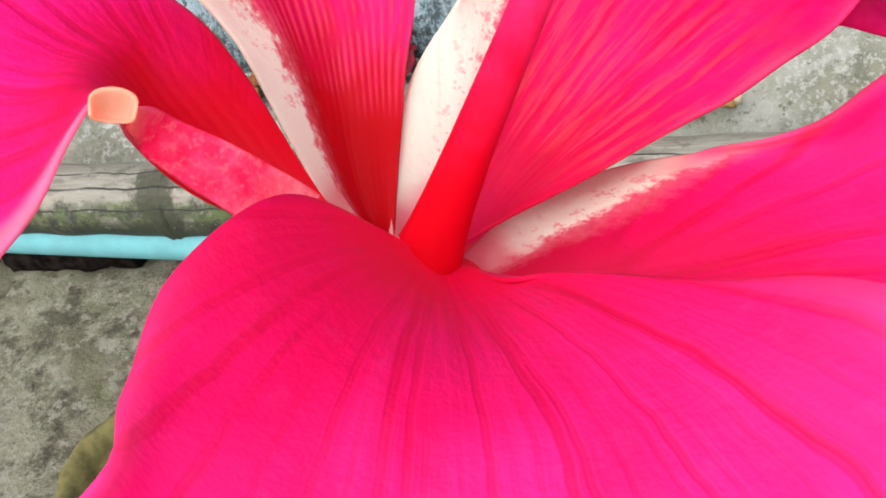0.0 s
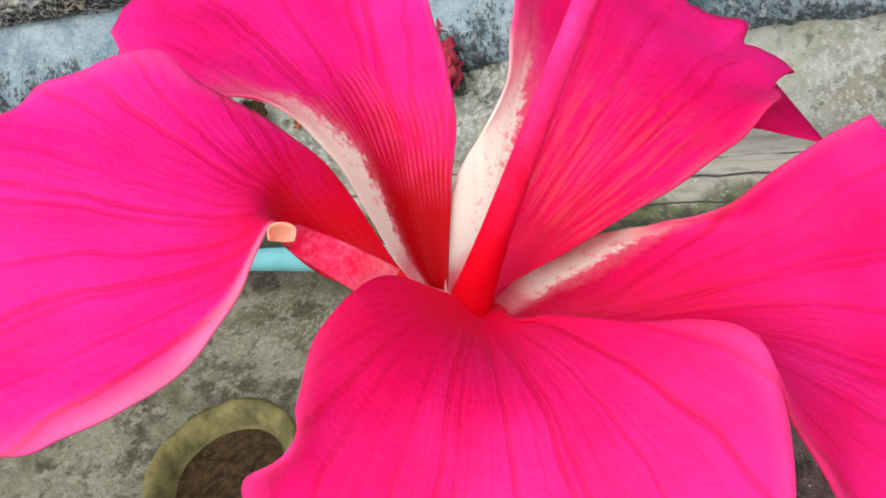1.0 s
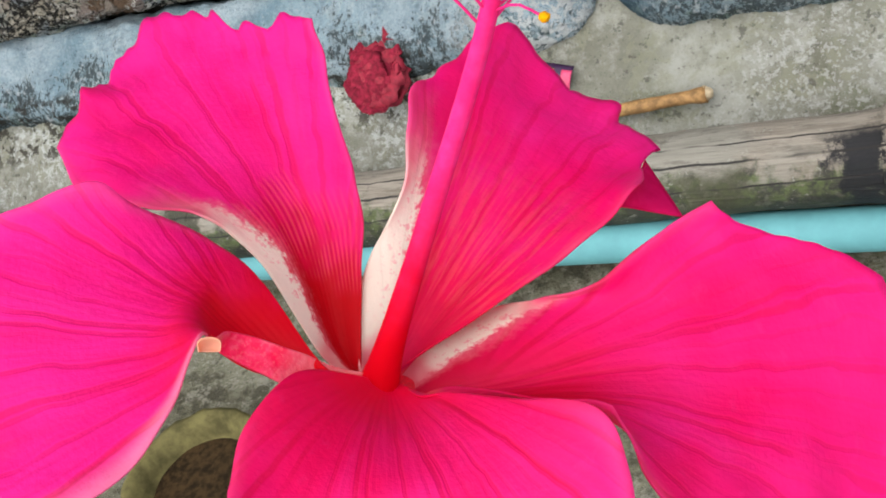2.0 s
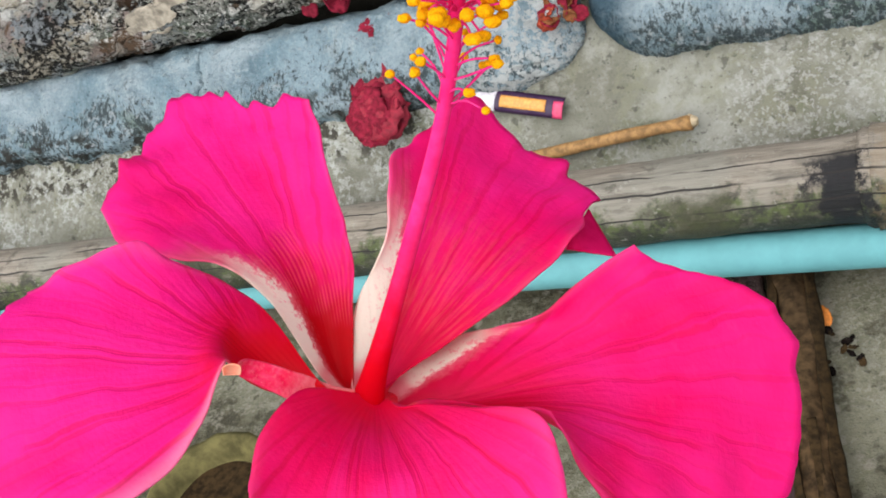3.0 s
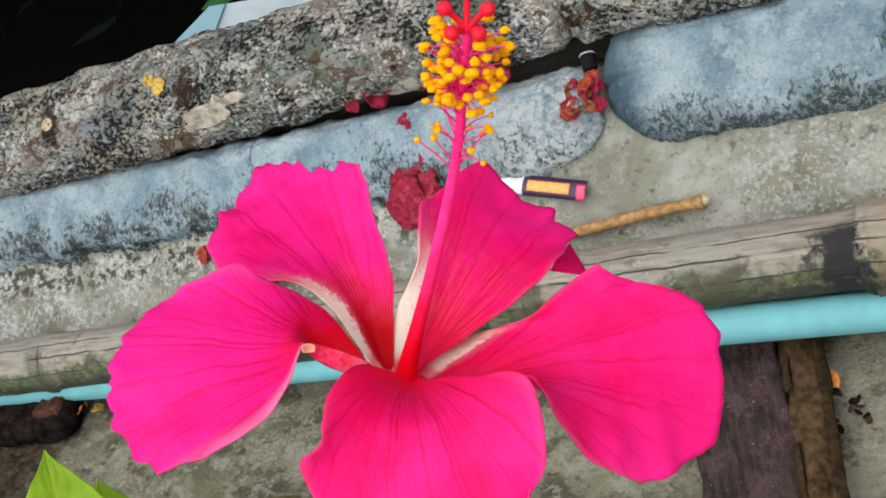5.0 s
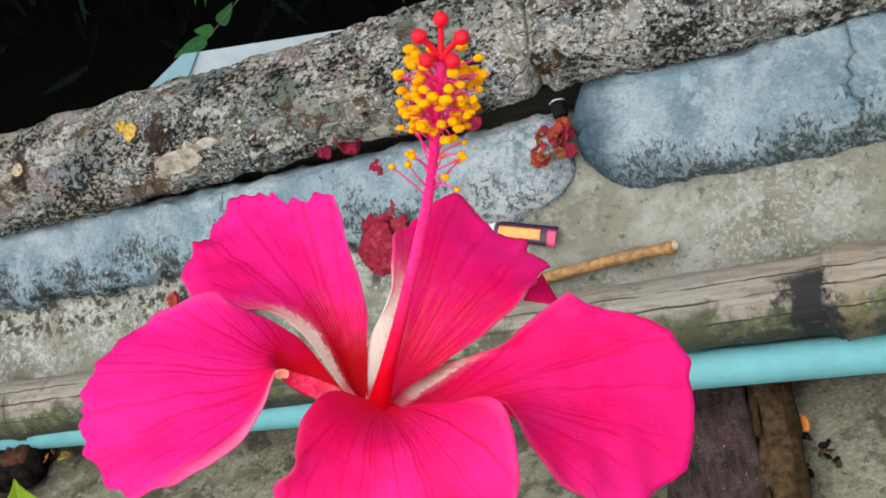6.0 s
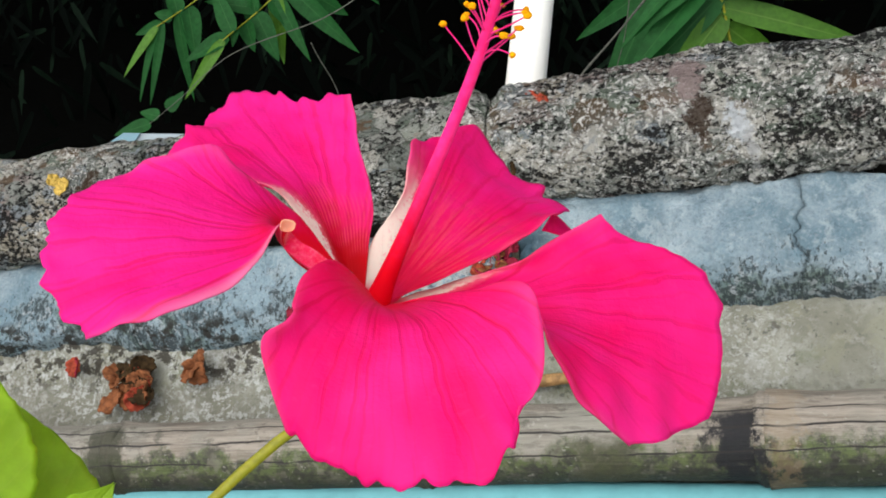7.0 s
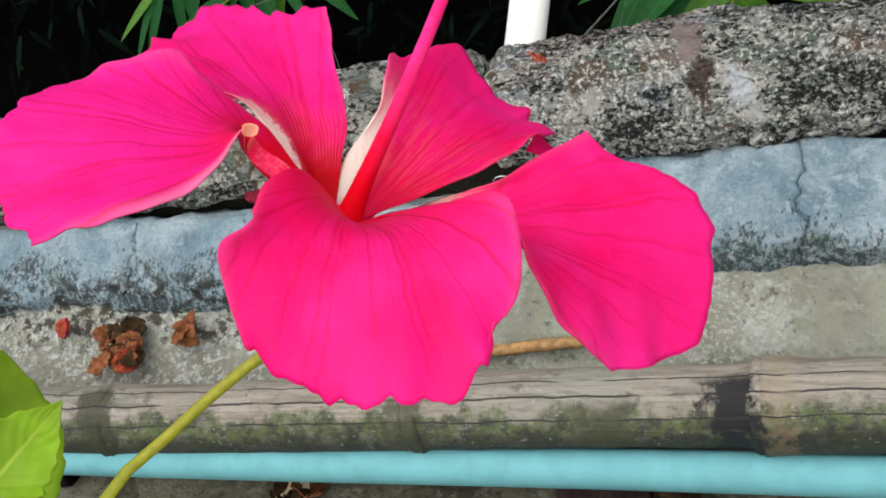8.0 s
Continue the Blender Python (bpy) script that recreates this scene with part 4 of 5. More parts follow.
    for k in range(4):
        bm.faces.new((up[k], lo[k], lo[(k + 1) % 4], up[(k + 1) % 4]))
    bmesh.ops.recalc_face_normals(bm, faces=bm.faces)
    strip = part("edge_strip", bm, SHEET_EDGE, roof, "turquoise painted end")
    for p in strip.data.polygons:
        p.use_smooth = False
    return roof


build_panel()


# ---- the flower ----
THROAT = Vector((0.0, 0.0, 0.532))
# Outlines of the five petals, in millimetres from the throat of the flower.
OUTLINE_BL = [(-4.7, 3.8, -0.2), (-5.6, 16.9, 3.9), (-5.8, 27.1, 10.2), (-11.1, 43.0, 16.7), (-13.5, 53.1, 23.3), (-27.5, 57.5, 19.3), (-44.3, 61.3, 19.1), (-53.3, 35.2, 16.1), (-45.0, 24.2, 17.4), (-27.5, 18.7, 18.3), (-19.0, 15.3, 10.1), (-9.6, 3.8, 3.3)]
OUTLINE_BR = [(-5.0, 3.6, -0.0), (-5.6, 17.9, 3.2), (0.4, 28.0, 11.1), (1.5, 41.1, 17.6), (5.0, 53.0, 11.9), (14.2, 65.8, 9.5), (21.8, 60.3, 0.4), (28.8, 58.6, -1.2), (38.3, 46.5, -3.8), (40.4, 31.2, -1.6), (33.7, 31.6, 5.2), (24.1, 22.2, 1.6), (-4.8, 1.7, -2.6)]
OUTLINE_R = [(-1.0, 3.7, -4.7), (10.1, 18.0, -5.9), (25.0, 15.3, 1.8), (35.3, 19.7, 6.3), (43.3, 23.4, 9.4), (50.4, 21.3, 5.0), (60.8, 18.9, 3.1), (68.9, 12.2, -4.5), (67.5, -2.5, -16.5), (63.1, -10.3, -19.3), (50.0, -18.9, -18.4), (38.4, -19.5, -5.7), (31.1, -11.8, 7.3), (28.9, -9.8, 9.9), (8.4, -0.6, 3.5)]
OUTLINE_F = [(-8.1, -8.5, 16.2), (-11.5, -18.0, 19.0), (-12.7, -25.7, 17.2), (-11.8, -31.3, 18.3), (-17.0, -33.3, 13.7), (-13.0, -39.0, -0.1), (2.0, -44.6, -7.0), (13.3, -46.2, -5.0), (24.0, -44.6, -4.3), (27.7, -36.6, 0.7), (32.5, -29.6, 6.7), (31.8, -20.2, 12.9), (28.4, -14.4, 16.1), (18.4, -9.4, 10.7), (8.9, -4.6, 5.7), (5.1, -4.1, 4.1)]
OUTLINE_L = [(-7.2, -1.7, 8.0), (-15.9, 8.4, 12.2), (-23.7, 13.6, 17.8), (-31.5, 13.5, 24.0), (-36.7, 13.0, 29.9), (-56.3, 8.6, 25.1), (-61.4, -9.6, 24.0), (-58.8, -23.2, 17.7), (-48.5, -31.8, 12.9), (-38.0, -32.1, 18.0), (-27.2, -26.8, 18.8), (-20.4, -16.7, 20.8), (-17.8, -8.4, 23.7), (-16.8, -3.8, 20.7), (-18.7, -5.4, 17.7), (-14.2, -5.2, 11.8), (-9.0, -2.8, 7.4)]


def petal(parent, outline, corners, mats, bulge, ruffle, teeth, seed, label, ribs=0.00006, claw=False, opens=0.0):
    """One petal over a closed outline. corners: the places in the outline where its tip begins and ends."""
    p = [Vector(q) * 0.001 for q in outline]
    i, j = corners
    low, tip, high = p[: i + 1], p[i : j + 1], p[j:][::-1]
    nu, nv = 85, 64
    g = coons(low, high, [low[0], high[0]] if len(low) else [], tip, nu, nv)
    stiff = g.copy()
    for k in range(700):  # relax the inside, so that it spans the edge like a stretched skin
        g[1:-1, 1:-1] = (g[:-2, 1:-1] + g[2:, 1:-1] + g[1:-1, :-2] + g[1:-1, 2:]) / 4
    if claw:  # a narrow claw keeps its channel
        t = np.clip((np.linspace(0, 1, nv) - 0.32) / 0.33, 0, 1)[None, :, None]
        g = stiff + (g - stiff) * t * t * (3 - 2 * t)
    du, dv = np.gradient(g, axis=0), np.gradient(g, axis=1)
    nor = np.cross(du, dv)
    nor /= np.linalg.norm(nor, axis=2, keepdims=True) + 1e-12
    along = dv / (np.linalg.norm(dv, axis=2, keepdims=True) + 1e-12)
    out = g.copy()
    for a in range(nu):
        u = a / (nu - 1)
        for b in range(nv):
            v = b / (nv - 1)
            q = Vector(g[a, b]) * 1000
            across = 4 * u * (1 - u)
            lift = bulge[0] * across * math.sin(math.pi * v ** 1.3) + bulge[1] * across**0.5 * math.exp(-(((u - bulge[3]) / 0.24) ** 2)) * math.sin(math.pi * min(1, v / bulge[2]) ** 0.8)
            lift += ruffle * (abs(2 * u - 1) ** 3 * v + v**5) * noise.noise(q * 0.14 + Vector((seed, 0, 0))) * 2
            lift += 0.00016 * noise.fractal(q * 0.11 + Vector((0, seed, 0)), 0.9, 2, 3) * across
            lift += ribs * min(1.0, max(0.0, (u - 0.36) / 0.12)) * math.sin(u * 2 * math.pi * 18 + 2 * noise.noise(q * 0.1)) * across * max(0.0, 1 - v * 1.7) * min(1, v * 5)
            saw = (u * 6.5 + seed * 0.37 + 0.5 * noise.noise(Vector((u * 5, seed, 2)))) % 1.0
            jag = teeth * v**11 * ((1 - abs(2 * saw - 1)) * (0.75 + 0.9 * noise.noise(Vector((u * 4, seed, 0)))) + 0.5 * noise.noise(Vector((u * 24, seed, 5))) - 0.2)
            out[a, b] = g[a, b] + nor[a, b] * lift + along[a, b] * jag
    foot, face = g[:, 0].mean(0), nor.mean((0, 1))
    face /= np.linalg.norm(face)
    ahead = g[:, -1].mean(0) - foot
    ahead -= face * (ahead @ face)
    reach = np.linalg.norm(ahead)
    ahead /= reach
    foot = foot + ahead * (opens * reach - 0.002)  # the veins spread from where the claw opens
    x, y = (out - foot) @ np.cross(face, ahead), (out - foot) @ ahead
    fan = np.stack([np.arctan2(x, y) / math.pi + 0.5, np.hypot(x, y) / reach], 2)
    bm = bmesh.new()
    sheet(bm, out, 0.00035, fan=fan)
    return part("petal", bm, mats, parent, label)


def build_flower():
    flower = thing("hibiscus_flower", Matrix.Translation(THROAT), "bright pink open hibiscus flower with a red throat and white claws", "flower")
    back = petal_material("petal_back", inner=False)
    left = [(-4.5, 3.0, -2.5)] + OUTLINE_BL[::-1] + [(-3.5, 3.5, -3.0)]
    petal(flower, left, (5, 8), [petal_material("petal_back_left", white_low=0.27, reach=0.42, ribs=0.55, ragged=0.72, cool=0.3), back], (0.001, -0.0020, 0.6, 0.6), 0.0010, 0.0036, 1.0, "pink petal with ribbed red claw and cream margin", 0.00004, True, 0.16)
    right = [(-3.0, 3.5, -3.0)] + OUTLINE_BR[:7] + [(25.0, 59.8, -1.0), (31.0, 58.2, -2.2), (31.6, 57.6, -2.6), (31.0, 55.4, -4.2), (34.0, 51.6, -3.2), (37.6, 47.7, -2.6), (37.4, 47.2, -2.8), (35.2, 45.9, -3.7)] + OUTLINE_BR[10:] + [(-1.5, 2.5, -4.0)]
    right_petal = petal(flower, right, (5, 15), [petal_material("petal_back_right", white_low=0.26, reach=0.55, streaks=0.30, dusk=0.4, red_end=0.18, red=(0.84, 0.006, 0.060), blush=1.0, ragged=0.62), back], (0.0, -0.0020, 0.6, 0.55), 0.0008, 0.0007, 4.0, "pink petal with cream margin and folded corner", opens=0.08)
    bm = bmesh.new()
    tooth, tip, crease, under = (Vector(q) * 0.001 for q in ((35.2, 45.9, -3.7), OUTLINE_BR[9], OUTLINE_BR[10], (31.4, 31.4, 1.0)))
    back_off = Vector((0.0, 0.0006, -0.0006))
    sheet(bm, coons([crease + back_off, under + back_off], [tooth + back_off, tip], [crease + back_off, tooth + back_off], [under + back_off, tip], 10, 10), 0.0003)
    part("folded_corner", bm, [FLAP_PINK, FLAP_PINK], right_petal, "darker underside of the folded corner")
    side = [(0.0, 2.5, -5.0), (-1.5, 4.4, -3.4), (4.2, 11.0, -3.9)] + OUTLINE_R[1:14] + [(19.0, -4.5, 4.0), (8.4, 0.2, 0.5), (1.5, 0.5, -3.5)]
    petal(flower, side, (6, 12), [petal_material("petal_right", white_low=0.15, reach=0.42, ragged=0.55, red=(0.72, 0.003, 0.050), red_end=0.14, blush=0.7, dark_claw=0.75), back], (0.0010, -0.0020, 0.55, 0.6), 0.0008, 0.0013, 7.0, "broad pink petal with white-edged claw", opens=0.18)
    front = [(-2.2, 1.2, 0.6), (-4.0, -1.8, 6.4)] + OUTLINE_F + [(1.0, 1.4, -0.6)]
    petal(flower, front[::-1], (7, 11), [petal_material("petal_front", red_end=0.14, blush=0.75, red=(0.94, 0.0, 0.055)), back], (0.002, -0.0016, 0.5, 0.5), 0.0008, 0.0020, 11.0, "broad drooping pink petal with red veins")
    far = [(-4.0, -1.0, 0.0)] + [q for q in OUTLINE_L[::-1] if q != OUTLINE_L[13]] + [(-4.0, 0.5, -1.0)]
    far_petal = petal(flower, far, (8, 11), [petal_material("petal_left", cool=0.45, soft_edge=0.055, glow=0.15, red_end=0.36, red=(0.80, 0.0, 0.016)), back], (0.0010, -0.0020, 0.5, 0.66), 0.0008, 0.0021, 15.0, "pink petal with a curled margin", 0.00006, True, 0.24)
    # the claw's lower margin folds towards the front
    top = [(-16.3, -7.6, 22.2), (-16.6, -4.4, 19.4), (-15.9, -2.6, 16.8), (-13.5, -2.3, 15.0), (-11.2, -1.9, 12.7), (-9.2, -1.1, 10.0), (-7.0, -0.2, 6.4), (-5.2, 0.8, 3.9), (-3.6, 1.6, 2.2)]
    low = [(-17.6, -7.0, 19.8), (-18.0, -5.6, 17.8), (-18.2, -5.2, 16.3), (-15.3, -5.6, 13.7), (-13.6, -5.8, 12.4), (-11.5, -5.8, 10.3), (-8.8, -4.2, 5.9), (-6.7, -2.6, 3.1), (-5.0, -1.2, 1.2)]
    top, low = ([Vector(q) * 0.001 for q in line] for line in (top, low))
    fold = coons(low, top, [low[0], top[0]], [low[-1], top[-1]], 15, 40)
    way = np.cross(np.gradient(fold, axis=0), np.gradient(fold, axis=1))
    way /= np.linalg.norm(way, axis=2, keepdims=True) + 1e-12
    bow = np.sin(np.linspace(0, np.pi, 15))[:, None, None] * np.sin(np.linspace(0, np.pi, 40))[None, :, None]
    bm = bmesh.new()
    sheet(bm, fold + way * 0.0004 * bow, 0.0005)
    part("claw_fold", bm, [MOTTLED_RED, MOTTLED_RED], far_petal, "mottled red folded margin of the claw")
    # the margin arches over beside the claw, and its hollow underside shows as a tan dome
    middle, right_way, up_way, inward = Vector((-15.5, -10.9, 25.6)), Vector((0.986, 0.076, -0.147)), Vector((0.04, 0.75, 0.661)), Vector((-0.404, 0.561, -0.723))
    dome = []
    for k in range(25):
        a = math.pi * (1 - k / 24)
        dome.append([(middle + right_way * 1.36 * math.cos(a) * (1 - 0.10 * d) + up_way * (0.86 * math.sin(a) ** 0.8 * (1 - d) - 0.80 * d - 0.15) + inward * (0.25 + 1.9 * math.sin(a) ** 0.6 * math.sin(2.0 * d))) * 0.001 for d in np.linspace(0, 1, 12)])
    bm = bmesh.new()
    sheet(bm, dome, 0.00018)
    part("curled_margin", bm, [TAN_MARGIN, TAN_MARGIN], far_petal, "tan rolled petal margin")
    # staminal column
    line = spline([(-0.0024, 0.0004, -0.0010), (0.0012, 0.0050, 0.0070), (0.0079, 0.0138, 0.021), (0.0180, 0.0185, 0.0458), (0.0254, 0.0209, 0.0715), (0.0268, 0.0213, 0.0775)], 40)
    bm = bmesh.new()
    tube(bm, line, [0.00205 - 0.00118 * (k / 39) ** 0.55 + 0.0013 * math.exp(-k / 2.2) for k in range(40)], 16, rough=0.02, freq=300)
    part("style_column", bm, PINK_STYLE, flower, "smooth pink staminal column")
    rng = random.Random(5)
    for k in range(128):
        # a few stand apart low on the column, the rest crowd below its tip
        f = 0.630 + 0.165 * k / 23 if k < 24 else 0.80 + 0.155 * (k - 24) / 103
        i = min(38, int(f * 39))
        base = Vector(line[i])
        d = Vector(line[i + 1] - line[i]).normalized()
        side = d.orthogonal().normalized()
        side = (Matrix.Rotation(k * 2.39996 + rng.uniform(-0.5, 0.5), 3, d) @ side).normalized()
        reach = rng.uniform(0.0056, 0.0088) if k < 24 else rng.uniform(0.0042, 0.0090)
        end = base + side * reach + d * (rng.uniform(0.0035, 0.0075) if k < 24 else rng.uniform(0.001, 0.0065))
        bend = base + side * reach * 0.45 + d * 0.003
        bm = bmesh.new()
        tube(bm, spline([base, bend, end], 6), [0.00022, 0.0002, 0.00019, 0.00018, 0.00017, 0.00016], 5)
        filament = part("filament", bm, PINK_STYLE, flower)
        bm = bmesh.new()
        size = rng.uniform(0.00060, 0.00080) if k < 24 else rng.uniform(0.00074, 0.00112)
        blob(bm, end, size, 0.3, 900, 3, (rng.uniform(0.9, 1.4), rng.uniform(0.8, 1.1), rng.uniform(0.75, 1.0)))
        part("anther", bm, POLLEN, filament, "yellow pollen-covered anther")
    top, d = Vector(line[-1]), Vector(line[-1] - line[-2]).normalized()
    # the tip bends forward, so that its five lobes stand in an open ring
    ahead = (d * 0.55 + Vector((0.10, -0.85, 0.45))).normalized()
    side = (d - ahead * d.dot(ahead)).normalized()
    for k in range(5):
        out = Matrix.Rotation(k * 2 * math.pi / 5, 3, ahead) @ side
        end = top + ahead * 0.0022 + d * 0.0018 + out * (0.0050 if k == 0 else 0.0044)
        bm = bmesh.new()
        tube(bm, spline([top - d * 0.001, top + d * 0.0014 + out * 0.0022, end], 8), [0.00065] * 8, 8)
        lobe = part("stigma_lobe", bm, CRIMSON, flower, "crimson branch of the stigma")
        bm = bmesh.new()
        blob(bm, end, 0.00155, 0.12, 800, 3)
        part("stigma_pad", bm, CRIMSON, lobe, "velvety crimson knob")
    bm = bmesh.new()
    blob(bm, (-0.0026, 0.0032, -0.0082), 0.0066, 0.12, 250, 3, (1.1, 1.0, 0.75))
    part("throat", bm, CRIMSON, flower, "deep red throat of the flower")
    # calyx and stalk
    bm = bmesh.new()
    tube(bm, spline([(-0.001, 0.006, -0.010), (-0.004, 0.007, -0.017), (-0.009, 0.006, -0.026)], 12), [0.0028, 0.0040, 0.0046, 0.005, 0.0052, 0.0053, 0.0052, 0.005, 0.0045, 0.0038, 0.003, 0.0022], 14)
    part("calyx", bm, STEM_GREEN, flower, "green calyx")
    bm = bmesh.new()
    stalk = spline([(-0.009, 0.006, -0.026), (-0.0234, -0.0003, -0.0343), (-0.0405, -0.0101, -0.0471), (-0.055, -0.025, -0.060), (-0.075, -0.055, -0.11), (-0.08, -0.075, -0.25), (-0.08, -0.08, -0.60)], 60)
    tube(bm, stalk, [0.0012 + 0.0014 * (k / 59) for k in range(60)], 12, rough=0.05, freq=200)
    part("stalk", bm, STEM_GREEN, flower, "yellow-green flower stalk")
    return flower


build_flower()


# ---- leaves near the flower ----
def leaf_grid(length, width, droop, teeth=0.0, seed=0.0, pointed=1.6, nu=25, nv=40):
    """A leaf blade along +y from its base, folded a little at the midrib."""
    g = np.zeros((nu, nv, 3))
    for j in range(nv):
        t = j / (nv - 1)
        half = width / 2 * (math.sin(math.pi * t ** 0.75) ** 0.8) * (1 - t**6) ** 0.5 if 0 < t < 1 else 0.0002
        saw = 1 + teeth * (((t * 9) % 1.0) - 0.5)
        for i in range(nu):
            u = 2 * i / (nu - 1) - 1
            x = half * u * (saw if abs(u) > 0.85 else 1 + (saw - 1) * abs(u) ** 6)
            g[i, j] = (x, length * t + teeth * 0.004 * abs(u), -droop * t * t * length + 0.12 * abs(x) + 0.0015 * noise.noise(Vector((x * 120, t * 5, seed))))
    return g


def leaf_part(parent, name, m, length, width, mats, droop=0.25, teeth=0.0, seed=0.0, size=(25, 40), label=""):
    bm = bmesh.new()
    sheet(bm, leaf_grid(length, width, droop, teeth, seed, nu=size[0], nv=size[1]), 0.0004)
    bm.transform(m)
    return part(name, bm, mats, parent, label)


def facing(base, tip, normal):
    """A pose at base whose y runs to tip and whose z leans to normal."""
    y = (Vector(tip) - Vector(base)).normalized()
    x = y.cross(Vector(normal)).normalized()
    z = x.cross(y)
    m = Matrix((x, y, z)).transposed().to_4x4()
    m.translation = base
    return m


def build_leafy_branch():
    """A leafy shoot of the same shrub, rising from the ground beside the flower."""
    root = Vector((-0.115, -0.075, -0.07))
    branch = thing("leafy_branch", Matrix.Translation(root), "leafy hibiscus shoot with toothed bright green leaves", "branch")
    top = Vector((-0.098, -0.052, 0.50)) - root
    bm = bmesh.new()
    tube(bm, spline([(0, 0, 0), (0.008, 0.005, 0.25), (0.012, 0.015, 0.45), tuple(top)], 30), [0.004 - 0.0022 * k / 29 for k in range(30)], 10)
    part("shoot", bm, STEM_GREEN, branch)
    eye = Vector((0.03, -0.2, 0.66)) - root
    for base, tip, width, mats, teeth, seed in (
        ((-0.0750, -0.0490, 0.5016), (-0.0842, -0.0183, 0.5382), 0.030, LEAF_BRIGHT, 0.06, 1.0),
        ((-0.0700, -0.0375, 0.4740), (-0.0800, -0.0143, 0.5190), 0.035, LEAF_BRIGHT, 0.05, 2.0),
        ((-0.0596, -0.0551, 0.5049), (-0.0450, -0.0444, 0.5205), 0.0155, LEAF_BRIGHT, 0.16, 3.0),
    ):
        b, t = Vector(base) - root, Vector(tip) - root
        m = facing(b, t, eye - b)
        leaf_part(branch, "leaf", m, (t - b).length, width, [mats, mats], 0.12, teeth, seed, label="glossy toothed green leaf")
        bm = bmesh.new()
        foot = Vector((0.012, 0.015, 0.45))
        tube(bm, spline([foot, (foot + b) / 2 + Vector((0, -0.004, 0)), b], 10), [0.0011] * 10, 8)
        part("leaf_stalk", bm, STEM_GREEN, branch)
    return branch


build_leafy_branch()


# ---- things lying on the bank ----
def crumpled(bm, centre, size, seed, curl=1.0, n=12, tilt=0.7):
    """One dry petal or leaf: a small curled, creased sheet."""
    rng = random.Random(seed)
    turn = Euler((rng.uniform(-tilt, tilt), rng.uniform(-tilt, tilt), rng.uniform(0, 6.28))).to_matrix()
    g = np.zeros((n, n, 3))
    for i in range(n):
        for j in range(n):
            u, v = 2 * i / (n - 1) - 1, 2 * j / (n - 1) - 1
            p = Vector((u * math.sqrt(1 - v * v / 2) * 0.5, v * math.sqrt(1 - u * u / 2) * 0.62, 0))
            p *= 1 + 0.18 * noise.noise(Vector((u * 2.5, v * 2.5, seed + 9)))
            p.z = curl * 0.35 * (p.x**2 + 0.6 * p.y**2) + 0.20 * noise.noise(Vector((u * 1.9, v * 1.9, seed))) + 0.13 * noise.noise(Vector((u * 4, v * 4, seed)))
            g[i, j] = Vector(centre) + turn @ p * size
    return sheet(bm, g, 0.0007)


def dry_leaf(name, s, v, h, size, count, mat, label, category, seed, spread=0.4, tilt=0.7):
    """A dry leaf, or a clump of several, on the bank."""
    clump = thing(name, on_bank(s, v, h), label, category, "dry litter on the bank")
    rng = random.Random(seed)
    for k in range(count):
        bm = bmesh.new()
        off = (rng.uniform(-1, 1) * size * spread, rng.uniform(-1, 1) * size * spread, rng.uniform(0.0, 0.25) * size) if count > 1 else (0, 0, 0)
        crumpled(bm, off, size * rng.uniform(0.75, 1.1), seed + k * 3.7, 1.0 if tilt > 0.5 else -0.6, tilt=tilt)
        m = mat[k % len(mat)]
        part("petal" if "flower" in name else "blade", bm, [m, m], clump)
    return clump


dry_leaf("dried_flower", -0.077, 0.030, 0.003, 0.040, 9, [DRY_RED, CRIMSON_DRY], "shrivelled dark red fallen hibiscus flower on cement", "dried flower", 3, 0.28, 0.22)
dry_leaf("dry_leaf", -0.083, 0.092, 0.002, 0.018, 3, [DRY_RED], "dark red dry petal scrap on pale blue mortar", "dry petal", 11, 0.45, 0.3)
dry_leaf("dry_leaf", -0.094, 0.131, 0.004, 0.030, 3, [DRY_RED], "dark red dry petals wedged below the log", "dry petal", 17, 0.5)
dry_leaf("dry_leaf", -0.128, 0.127, 0.008, 0.018, 3, [DRY_RED], "dark red dry petals wedged below the log", "dry petal", 19, 0.7, 0.4)
dry_leaf("dry_leaf", 0.012, 0.131, 0.008, 0.018, 4, [DRY_RED, ROTTEN], "dark red and brown petal crumbs wedged below the log", "dry petal", 37, 0.8, 0.4)
dry_leaf("dry_leaf", -0.050, 0.131, 0.008, 0.020, 3, [DRY_RED], "dark red dry petals wedged below the log", "dry petal", 23, 0.5)
dry_leaf("dry_leaf", -0.066, 0.106, 0.000, 0.008, 2, [DRY_RED], "tiny dark red dry petal crumbs on mortar", "dry petal", 29, 0.8)
dry_leaf("leaf_clump", 0.088, 0.086, 0.004, 0.0125, 18, [RUST, DRY_RED, DRY_BROWN, DRY_RED], "clump of rust-red dry leaves between mortar lumps", "dry leaves", 31, 1.15)
dry_leaf("leaf_clump", -0.253, -0.012, -0.002, 0.021, 14, [DRY_BROWN, ROTTEN, DRY_BROWN, ROTTEN, RUST], "clump of brown curled dry leaves behind the bamboo", "dry leaves", 41, 0.95)
dry_leaf("dry_leaf", -0.320, 0.008, -0.004, 0.017, 2, [RUST, DRY_RED], "orange-red dry leaf scrap on cement", "dry leaf", 47, 0.3)
dry_leaf("dry_leaf", -0.192, -0.001, -0.004, 0.026, 2, [DRY_BROWN], "round brown dry leaf on pale cement", "dry leaf", 53, 0.2)
dry_leaf("yellow_petal", -0.334, 0.168, 0.044, 0.015, 3, [YELLOW_CHIP], "yellow fallen petals on the grey log", "petal", 59, 0.6)
